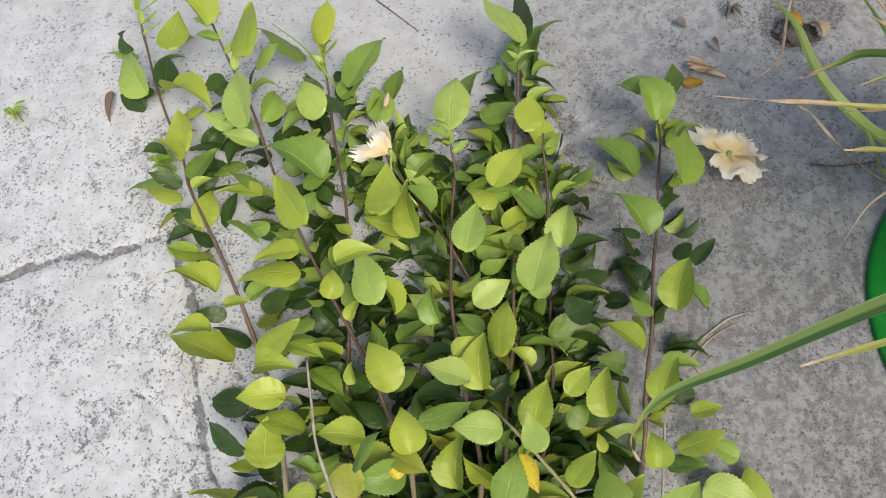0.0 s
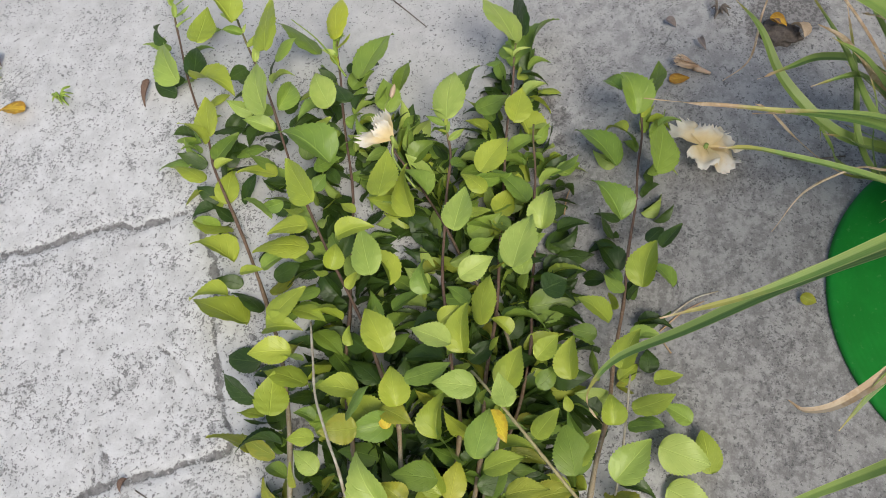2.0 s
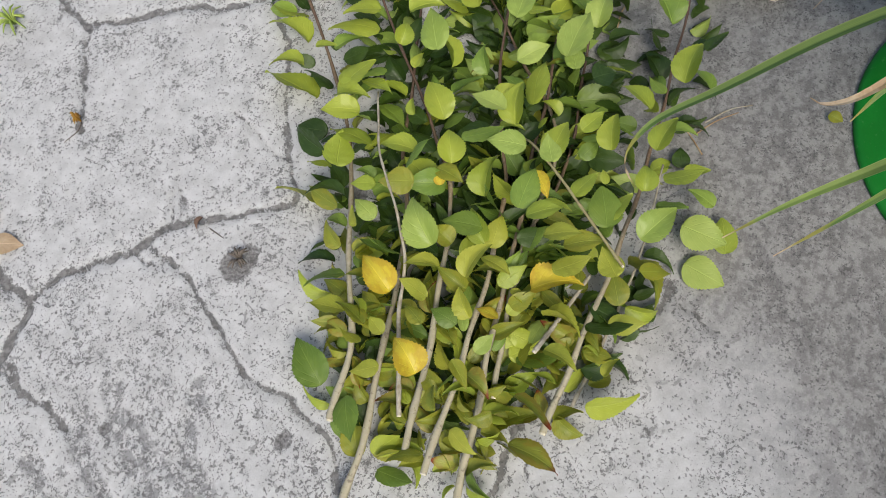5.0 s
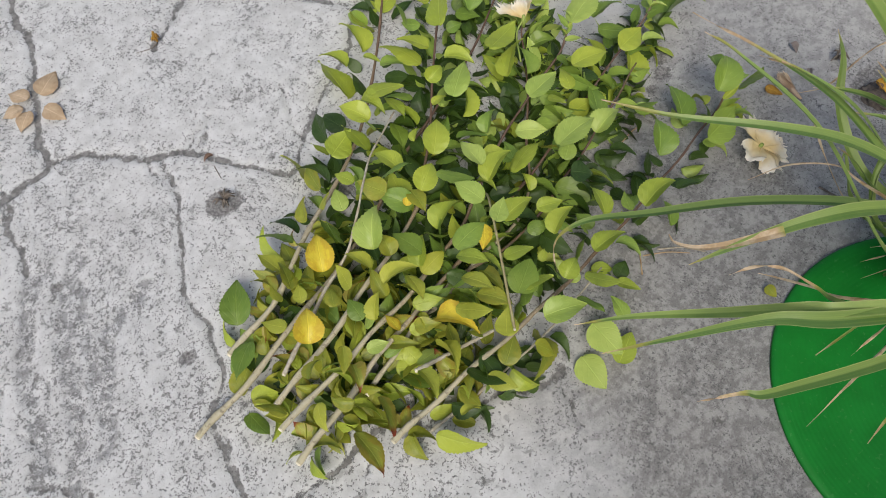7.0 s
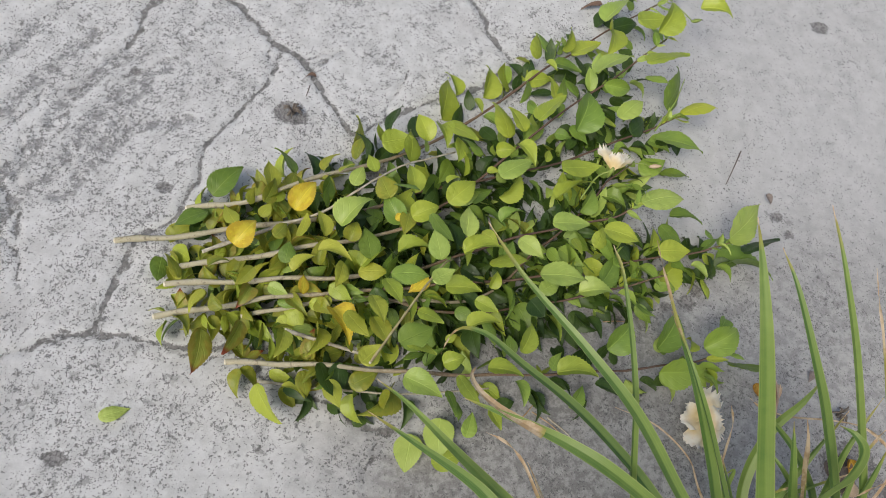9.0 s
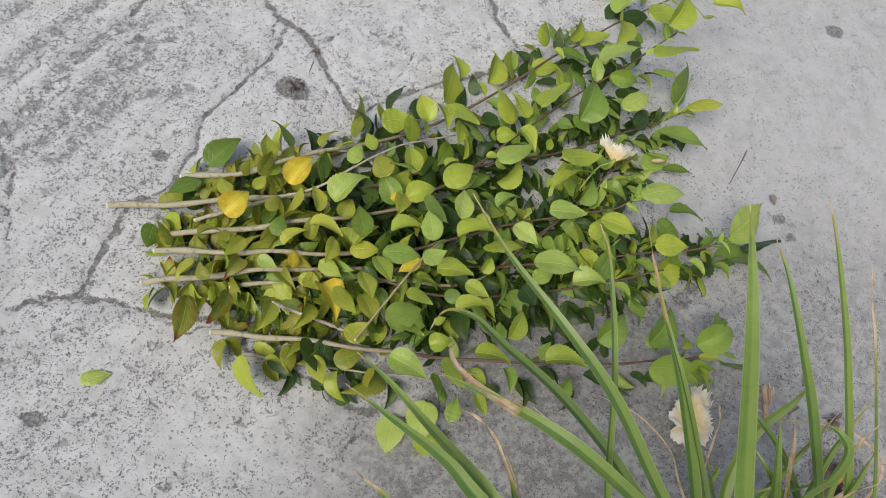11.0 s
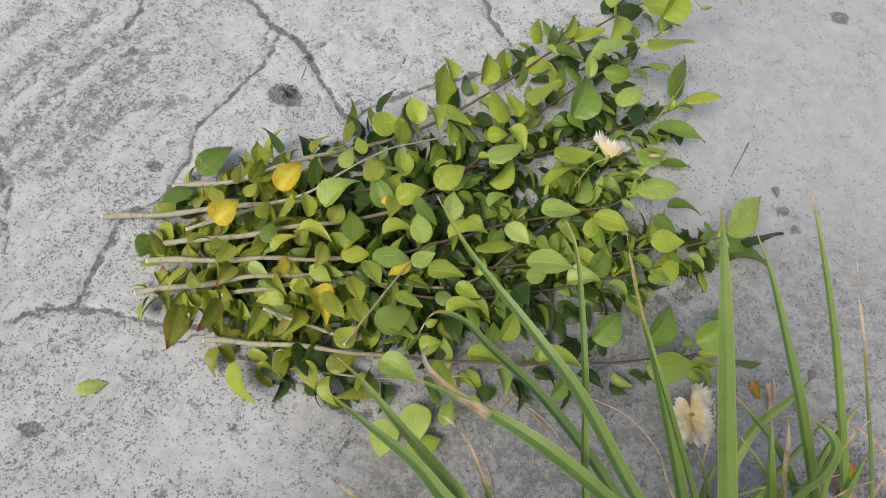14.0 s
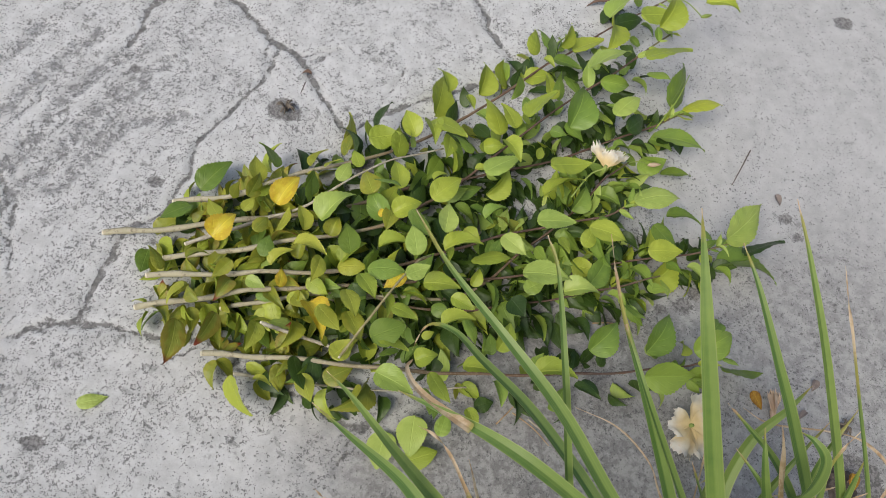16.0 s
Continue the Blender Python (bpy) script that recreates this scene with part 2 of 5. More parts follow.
def plain_material(name, a, b, scale=60.0, rough=0.6, bump=0.25, depth=0.001):
    m = Nodes(name, rough)
    co = m.coords()
    n = m.noise(scale, 5, 0.6, co)
    c = m.mix(m.step(n, 0.32, 0.68), a, b)
    c = m.mix(m.math("MULTIPLY", m.step(m.noise(scale * 0.13, 3, 0.5, co), 0.45, 0.7), 0.3), c, tuple(x * 0.7 for x in a))
    m.color(c)
    m.bump(n, bump, depth)
    return m.mat


BARK = bark_material()
PALE_BARK = plain_material("pale_grey_bark", (0.50, 0.47, 0.38), (0.34, 0.29, 0.20), 110.0, 0.75)
OLIVE_BARK = plain_material("olive_bark", (0.36, 0.33, 0.16), (0.27, 0.22, 0.11), 90.0, 0.65)
CUT = plain_material("fresh_cut_wood", (0.80, 0.76, 0.62), (0.70, 0.64, 0.46), 300.0, 0.7)
PETIOLE = plain_material("petiole_green", (0.27, 0.33, 0.06), (0.33, 0.26, 0.07), 80.0, 0.5)
CALYX = plain_material("calyx_green", (0.25, 0.36, 0.07), (0.33, 0.40, 0.10), 90.0, 0.5)
SHOOT = plain_material("new_shoot_green", (0.22, 0.34, 0.05), (0.30, 0.38, 0.06), 90.0, 0.5)
TWIGGY = plain_material("grey_dry_twig", (0.20, 0.17, 0.14), (0.12, 0.10, 0.085), 200.0, 0.85)
SOIL = plain_material("dark_soil", (0.15, 0.125, 0.105), (0.075, 0.062, 0.052), 120.0, 0.95, 0.9, 0.004)
PLASTER = plain_material("grey_wall_render", (0.42, 0.42, 0.41), (0.33, 0.33, 0.33), 14.0, 0.9)
DARKPLASTIC = plain_material("black_plastic", (0.022, 0.022, 0.022), (0.035, 0.034, 0.032), 40.0, 0.5)
DRYBLADE = plain_material("dry_blade", (0.52, 0.38, 0.22), (0.40, 0.25, 0.12), 60.0, 0.75)


def petal_material(name, inner, edge):
    m = Nodes(name, 0.6)
    uv = m.tree.nodes.new("ShaderNodeUVMap").outputs[0]
    sep = m.add("ShaderNodeSeparateXYZ", Vector=uv)
    n = m.noise(60.0, 4, 0.6)
    streak = m.noise(9.0, 4, 0.6, m.add("ShaderNodeVectorMath", Vector=uv).outputs[0])
    c = m.mix(m.step(m.math("MULTIPLY_ADD", n, 0.4, sep.outputs[0]), 0.55, 1.2), inner, edge)
    c = m.mix(m.math("MULTIPLY", m.step(streak, 0.5, 0.7), 0.3), c, (0.78, 0.60, 0.36))
    m.color(c)
    m.bump(n, 0.3, 0.001)
    m.translucent(c, 0.25)
    return m.mat


PETAL = petal_material("cream_petal", (0.82, 0.66, 0.34), (0.90, 0.86, 0.75))
WILTED = petal_material("wilted_petal", (0.72, 0.55, 0.40), (0.76, 0.60, 0.42))


def blade_material():
    m = Nodes("strap_blade", 0.45)
    uv = m.tree.nodes.new("ShaderNodeUVMap").outputs[0]
    sep = m.add("ShaderNodeSeparateXYZ", Vector=uv)
    u, v = sep.outputs[0], sep.outputs[1]
    n = m.noise(30.0, 4, 0.6)
    strand = m.noise(1.0, 3, 0.6, m.add("ShaderNodeCombineXYZ", X=m.math("MULTIPLY", u, 3.0), Y=m.math("MULTIPLY", v, 16.0), Z=m.math("MULTIPLY", m.rand(), 40.0)).outputs[0])
    c = m.mix(m.step(m.math("MULTIPLY_ADD", n, 0.5, m.math("MULTIPLY", m.rand(), 0.5)), 0.3, 0.8), (0.105, 0.205, 0.048), (0.240, 0.350, 0.080))
    c = m.mix(m.math("MULTIPLY", m.step(strand, 0.45, 0.75), 0.35), c, (0.34, 0.44, 0.10))
    # one half of the keel fold lightened in the colour, like a lit side
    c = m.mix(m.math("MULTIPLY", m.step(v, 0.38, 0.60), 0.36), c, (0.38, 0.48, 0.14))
    c = m.mix(m.math("MULTIPLY", m.step(m.math("ABSOLUTE", m.math("SUBTRACT", v, 0.5)), 0.42, 0.48), 0.5), c, (0.44, 0.48, 0.20))
    dry = m.math("ADD", m.attr("dry"), m.math("MULTIPLY_ADD", n, 0.16, -0.08))
    c = m.mix(m.step(dry, -0.06, 0.0), c, (0.34, 0.33, 0.08))
    c = m.mix(m.step(dry, 0.0, 0.05), c, m.mix(m.step(m.noise(80.0, 3, 0.6), 0.4, 0.6), (0.66, 0.53, 0.36), (0.50, 0.35, 0.20)))
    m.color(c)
    m.bump(strand, 0.15, 0.0008)
    m.translucent(c, 0.30)
    return m.mat


BLADE = blade_material()


def green_plastic():
    m = Nodes("green_plastic", 0.58)
    m.bsdf.inputs["Specular IOR Level"].default_value = 0.3
    co = m.coords()
    n = m.noise(22.0, 5, 0.6, co)
    wave = m.add("ShaderNodeTexWave", Vector=co, Scale=48.0, Distortion=0.6, Detail=2.0)
    wave.wave_type, wave.rings_direction = "RINGS", "Z"
    c = m.mix(m.step(n, 0.35, 0.7), (0.004, 0.175, 0.016), (0.006, 0.215, 0.022))
    c = m.mix(m.math("MULTIPLY", m.step(m.noise(140.0, 3, 0.6, co), 0.6, 0.75), 0.25), c, (0.12, 0.30, 0.12))
    m.color(c)
    m.bump(m.math("MULTIPLY_ADD", wave.outputs["Fac"], 0.6, m.math("MULTIPLY", n, 0.4)), 0.25, 0.0008)
    return m.mat


LIDGREEN = green_plastic()


# ---- mesh helpers ----
def finish(name, bm, material, parent=None, smooth=True):
    me = bpy.data.meshes.new(name)
    bm.to_mesh(me)
    bm.free()
    me.materials.append(material)
    if smooth:
        me.polygons.foreach_set("use_smooth", [True] * len(me.polygons))
    ob = new(name, me)
    ob.parent = parent
    return ob


def part(name, bm, material, parent, label=""):
    ob = finish(name, bm, material, parent)
    return tagged(ob, label=label)


def thing(name, at, label, category, group=""):
    ob = new(name)
    ob.location = at
    ob.empty_display_size = 0.05
    return tagged(ob, label, category, group)


def curve_points(pts, n):
    """Catmull-Rom through the points, n samples."""
    p = [Vector(q) for q in pts]
    p = [p[0] * 2 - p[1]] + p + [p[-1] * 2 - p[-2]]
    out = []
    for k in range(n):
        t = k / (n - 1) * (len(p) - 3)
        i = min(int(t), len(p) - 4)
        t -= i
        a, b, c, d = p[i:i + 4]
        out.append(0.5 * ((2 * b) + (c - a) * t + (2 * a - 5 * b + 4 * c - d) * t * t + (3 * b - a - 3 * c + d) * t ** 3))
    return out


def tube(bm, pts, radii, sides=8, caps=True, layer=None):
    rings = []
    n = len(pts)
    for k, p in enumerate(pts):
        d = (pts[min(k + 1, n - 1)] - pts[max(k - 1, 0)]).normalized()
        side = d.cross(Vector((0, 0, 1)))
        side = side.normalized() if side.length > 1e-4 else Vector((1, 0, 0))
        up = side.cross(d)
        ring = []
        for s in range(sides):
            a = 2 * math.pi * s / sides
            v = bm.verts.new(p + (side * math.cos(a) + up * math.sin(a)) * radii[k])
            if layer is not None:
                v[layer] = k / (n - 1)
            ring.append(v)
        rings.append(ring)
    for r0, r1 in zip(rings, rings[1:]):
        for s in range(sides):
            bm.faces.new((r0[s], r0[(s + 1) % sides], r1[(s + 1) % sides], r1[s]))
    if caps:
        bm.faces.new(rings[0][::-1])
        bm.faces.new(rings[-1])


# ---- the ground: one sheet, fine where the camera looks, with cracks and worn spots ----
CRACKS = []


def crack_line(half_width, *points):
    CRACKS.append((half_width, points))


crack_line(0.0045, (-0.60, 0.31), (-0.42, 0.25), (-0.30, 0.255), (-0.222, 0.231), (-0.18, 0.235), (-0.136, 0.242), (-0.076, 0.199), (-0.034, 0.15), (0.017, 0.114), (0.049, 0.067), (0.078, 0.01), (0.102, -0.04))
crack_line(0.0028, (-0.012, 0.116), (-0.039, 0.049), (-0.074, -0.001), (-0.100, -0.028), (-0.128, -0.082), (-0.141, -0.149), (-0.174, -0.207), (-0.223, -0.241), (-0.238, -0.268), (-0.242, -0.289), (-0.251, -0.309), (-0.251, -0.346), (-0.259, -0.381))
crack_line(0.0036, (0.42, 0.62), (0.326, 0.473), (0.284, 0.40), (0.271, 0.378), (0.305, 0.324), (0.339, 0.281), (0.359, 0.19), (0.40, 0.14))
crack_line(0.0028, (0.271, 0.378), (0.18, 0.331), (0.108, 0.305))
crack_line(0.0042, (-0.136, 0.242), (-0.107, 0.305), (-0.06, 0.381), (-0.01, 0.47), (0.02, 0.60))
crack_line(0.0016, (0.026, 0.113), (0.06, 0.115), (0.089, 0.127))
crack_line(0.0024, (-0.410, -0.439), (-0.358, -0.405), (-0.328, -0.394), (-0.307, -0.393), (-0.289, -0.377), (-0.262, -0.383), (-0.222, -0.392), (-0.190, -0.402), (-0.164, -0.403), (-0.086, -0.404), (-0.032, -0.420))
crack_line(0.0022, (-0.016, -0.395), (-0.047, -0.444), (0.023, -0.480))
crack_line(0.0036, (0.023, -0.480), (0.045, -0.485), (0.070, -0.494), (0.082, -0.515), (0.100, -0.528), (0.121, -0.536), (0.138, -0.536))
crack_line(0.0014, (-0.036, -0.393), (-0.08, -0.411), (-0.135, -0.43))
crack_line(0.0030, (0.102, -0.04), (0.128, -0.029), (0.19, 0.004), (0.26, 0.043), (0.303, 0.053), (0.334, 0.063), (0.413, 0.134))
crack_line(0.0012, (0.20, 0.10), (0.175, 0.03), (0.16, -0.01))
crack_line(0.0012, (-0.02, 0.17), (-0.03, 0.10), (-0.02, 0.06))
crack_line(0.0030, (-0.203, 0.241), (-0.215, 0.214), (-0.232, 0.197), (-0.244, 0.180), (-0.243, 0.156), (-0.252, 0.135), (-0.260, 0.113))
crack_line(0.0010, (-0.370, 0.027), (-0.383, -0.017), (-0.395, -0.028), (-0.408, -0.044))
crack_line(0.0016, (-0.404, -0.146), (-0.390, -0.199), (-0.399, -0.237), (-0.370, -0.274))
crack_line(0.0018, (-0.416, -0.143), (-0.397, -0.164), (-0.384, -0.179), (-0.376, -0.218), (-0.374, -0.272), (-0.374, -0.299))
crack_line(0.0012, (0.084, 0.127), (0.063, 0.105), (0.036, 0.101))
crack_line(0.0016, (-0.218, 0.220), (-0.243, 0.184))
crack_line(0.0022, (-0.226, -0.256), (-0.244, -0.310), (-0.251, -0.363), (-0.266, -0.380), (-0.293, -0.376), (-0.328, -0.395))
crack_line(0.0014, (0.121, -0.538), (0.117, -0.557), (0.113, -0.578), (0.100, -0.608))
crack_line(0.0008, (0.275, 0.052), (0.223, 0.022), (0.154, -0.018), (0.124, -0.034))
crack_line(0.0012, (-0.40, -0.08), (-0.385, -0.16), (-0.41, -0.25), (-0.40, -0.33))
GROOVES = []


def groove_line(half_width, *points):
    GROOVES.append((half_width, points))


groove_line(0.006, (-0.46, -0.20), (-0.394, -0.118), (-0.331, 0.008), (-0.256, 0.102))
groove_line(0.007, (-0.43, -0.23), (-0.366, -0.156), (-0.28, -0.011), (-0.193, 0.084))
groove_line(0.005, (-0.334, -0.173), (-0.235, -0.04), (-0.16, -0.031))
groove_line(0.005, (-0.50, -0.11), (-0.422, -0.029), (-0.37, 0.059), (-0.31, 0.133))
groove_line(0.004, (-0.31, -0.13), (-0.25, -0.01), (-0.215, 0.04))
groove_line(0.004, (-0.52, -0.02), (-0.45, 0.06), (-0.40, 0.15))
SPOTS = [(0.0, -0.003, 0.025), (0.012, -0.012, 0.018), (-0.244, 0.061, 0.010), (-0.186, -0.150, 0.012), (-0.291, -0.550, 0.014), (1.087, 0.269, 0.020), (0.222, -0.726, 0.009), (-0.339, -0.025, 0.007), (0.853, -0.181, 0.012), (0.868, -0.215, 0.010), (0.64, -0.345, 0.016), (0.60, -0.35, 0.010), (0.659, -0.322, 0.013), (0.51, -0.37, 0.012), (0.85, -0.62, 0.05), (0.88, -0.66, 0.035), (0.14, -0.115, 0.02), (0.585, -0.83, 0.09)]


def distance_to(lines, X, Y):
    best = np.full(X.shape, 0.08)
    for half, pts in lines:
        for (ax, ay), (bx, by) in zip(pts, pts[1:]):
            dx, dy = bx - ax, by - ay
            t = np.clip(((X - ax) * dx + (Y - ay) * dy) / (dx * dx + dy * dy), 0, 1)
            best = np.minimum(best, np.hypot(X - ax - t * dx, Y - ay - t * dy) - half * 1.15 - 0.0006)
    return best


def build_ground():
    step = 0.005
    xs = np.concatenate([[-60, -12, -3, -1.2], np.arange(-0.70, 1.32, step), [1.6, 4, 14, 60]])
    ys = np.concatenate([[-60, -12, -3, -1.3], np.arange(-0.96, 0.76, step), [1.1, 4, 14, 60]])
    X, Y = np.meshgrid(xs, ys)
    wx, wy = np.zeros(X.shape), np.zeros(X.shape)
    for f, a in ((31, 0.0040), (67, 0.0026), (139, 0.0017), (233, 0.0011)):
        wx += a * np.sin(Y * f + 2.2 * np.sin(X * f * 0.43 + f))
        wy += a * np.sin(X * f * 0.93 + 2.2 * np.sin(Y * f * 0.57 + 2 * f))
    crack, groove = distance_to(CRACKS, X + wx, Y + wy), distance_to(GROOVES, X + wx, Y + wy)
    spot = np.full(X.shape, 0.08)
    for sx, sy, r in SPOTS:
        spot = np.minimum(spot, np.hypot(X - sx, (Y - sy) * 1.15) - r)
    Z = -0.0022 * np.clip(1 - np.maximum(crack, 0) / 0.004, 0, 1) - 0.0015 * np.clip(1 - np.maximum(groove, 0) / 0.006, 0, 1) - 0.002 * np.clip(-spot / 0.008, 0, 1)
    ny, nx = X.shape
    idx = np.arange(nx * ny).reshape(ny, nx)
    quads = np.stack([idx[:-1, :-1], idx[:-1, 1:], idx[1:, 1:], idx[1:, :-1]], -1).reshape(-1, 4)
    me = bpy.data.meshes.new("ground")
    me.from_pydata(np.stack([X, Y, Z], -1).reshape(-1, 3).tolist(), [], quads.tolist())
    for name, a in (("crack", crack), ("groove", groove), ("spot", spot)):
        me.attributes.new(name, "FLOAT", "POINT").data.foreach_set("value", a.astype(np.float32).ravel())
    me.polygons.foreach_set("use_smooth", [True] * len(me.polygons))
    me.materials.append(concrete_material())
    return tagged(new("ground", me), "cracked weathered grey concrete yard floor", "floor", kind="structure")


build_ground()


def wall(name, x0, x1, y0, y1, h):
    bm = bmesh.new()
    bmesh.ops.create_cube(bm, size=1, matrix=Matrix.Translation(((x0 + x1) / 2, (y0 + y1) / 2, h / 2)) @ Matrix.Diagonal((x1 - x0, y1 - y0, h, 1)))
    ob = finish(name, bm, PLASTER, smooth=False)
    return tagged(ob, "unseen plain grey wall added to shade the yard", "wall", kind="structure")


# out of view, added only to hold back sky and sun from the plant side
wall("shade_wall_south", -3.0, 5.0, -2.15, -2.0, 1.7)


# ---- leaves ----
def leaf_mesh(name, seed, width, fold, bend, curl, teeth=0.048, taper=0.50):
    """Ovate toothed blade, base at the origin, one metre long along x; scaled where it is used."""
    rng = random.Random(seed)
    n, cols = 30, (-1, -0.72, -0.4, 0, 0.4, 0.72, 1)
    bm = bmesh.new()
    uvl = bm.loops.layers.uv.new("UVMap")
    uvs = {}
    rows = []
    skew, waves = rng.uniform(-0.05, 0.05), rng.uniform(0, 6)
    for i in range(n + 1):
        u = i / n
        prof = math.sin(math.pi * u ** 0.74) ** 0.84 if 0 < u < 1 else 0.0
        if u > 0.5:
            prof *= 1 - taper * ((u - 0.5) / 0.5) ** 1.4
        tooth = teeth * (1.0 if i % 2 else -0.6) if u > 0.22 else 0.0
        row = []
        ang = bend * u * u
        cx = (math.sin(ang) / ang * u) if abs(ang) > 1e-3 else u
        cz = -(1 - math.cos(ang)) / ang * u if abs(ang) > 1e-3 else 0.0
        for c in cols:
            w = width * 0.5 * prof * (1 + (tooth if abs(c) == 1 else 0)) * (0.95 if c > 0 else 1.0)
            y = c * w + skew * u * (1 - u)
            z = fold * abs(c) * w - curl * (abs(c) ** 2) * w + (0.004 if taper == 0 else 0.012) * math.sin(u * 33 - abs(c) * 3.0) * abs(c) * (1 - u) * width + 0.03 * math.sin(u * 7 + waves + c * 1.3) * abs(c) * width
            v = bm.verts.new((cx - 0.05 * (1 - u) * abs(c) * prof + (0.014 if tooth > 0 and abs(c) == 1 else 0.0), y, cz + z))
            uvs[v] = (u, 0.5 + 0.5 * c * 0.98)
            row.append(v)
        rows.append(row)
    for r0, r1 in zip(rows, rows[1:]):
        for a, b, c, d in zip(r0, r0[1:], r1[1:], r1):
            f = bm.faces.new((a, d, c, b))
            for lp in f.loops:
                lp[uvl].uv = uvs[lp.vert]
    bmesh.ops.remove_doubles(bm, verts=bm.verts, dist=1e-5)
    bmesh.ops.recalc_face_normals(bm, faces=bm.faces)
    if sum(f.normal.z for f in bm.faces) < 0:
        bmesh.ops.reverse_faces(bm, faces=bm.faces)
    me = bpy.data.meshes.new(name)
    bm.to_mesh(me)
    bm.free()
    me.polygons.foreach_set("use_smooth", [True] * len(me.polygons))
    return me


SHAPES = {}


def leaf_shape(material, k):
    """One of nine blade shapes in this material, the last one broad and blunt; blades of a shape share their mesh."""
    key = (material.name, k)
    if key not in SHAPES:
        me = leaf_mesh("leaf", k * 7 + 1, 1.0, (0.30, 0.18, 0.42, 0.10, 0.34, 0.24, 0.5, 0.15, 0.08)[k], (0.60, 0.30, 0.85, -0.25, 0.45, 0.15, 1.00, 0.65, 0.2)[k], (0.06, 0.16, 0.0, 0.12, 0.2, 0.06, 0.03, 0.22, 0.08)[k], taper=0.0 if k == 8 else 0.48)
        me.materials.append(material)
        SHAPES[key] = me
    return SHAPES[key]


COUNT = [0]


def place_leaf(parent, base, heading, length, width, roll, pitch, material, k=None):
    COUNT[0] += 1
    k = COUNT[0] * 5 % 8 if k is None else k
    ob = new("leaf", leaf_shape(material, k))
    ob.parent = parent
    turn = Euler((radians(roll), 0, 0)).to_matrix().to_4x4()
    aim = Euler((0, radians(-pitch - 4), radians(heading)), "XYZ").to_matrix().to_4x4()
    origin = Vector(base) - (parent.location if parent else Vector())
    ob.matrix_local = Matrix.Translation(origin) @ aim @ turn @ Matrix.Diagonal((length, length * width, length, 1))
    return ob


def petiole(leaf_ob, parent, base, heading, foot):
    """The stalk from the stem to the blade; it belongs to its leaf."""
    b, f = Vector(base), Vector(foot)
    back = Vector((math.cos(radians(heading)), math.sin(radians(heading)), 0))
    mid = (b + f) / 2 - back * (b - f).length * 0.15
    m = leaf_ob.matrix_local.inverted() @ Matrix.Translation(-parent.location)
    bm = bmesh.new()
    pts = curve_points([f, mid, b + back * 0.002], 6)
    tube(bm, pts, [0.0013, 0.0011, 0.001, 0.001, 0.0009, 0.0008], 5, False)
    bm.transform(m)
    part("petiole", bm, PETIOLE, leaf_ob)


# ---- the cut branches ----
LINES = {}


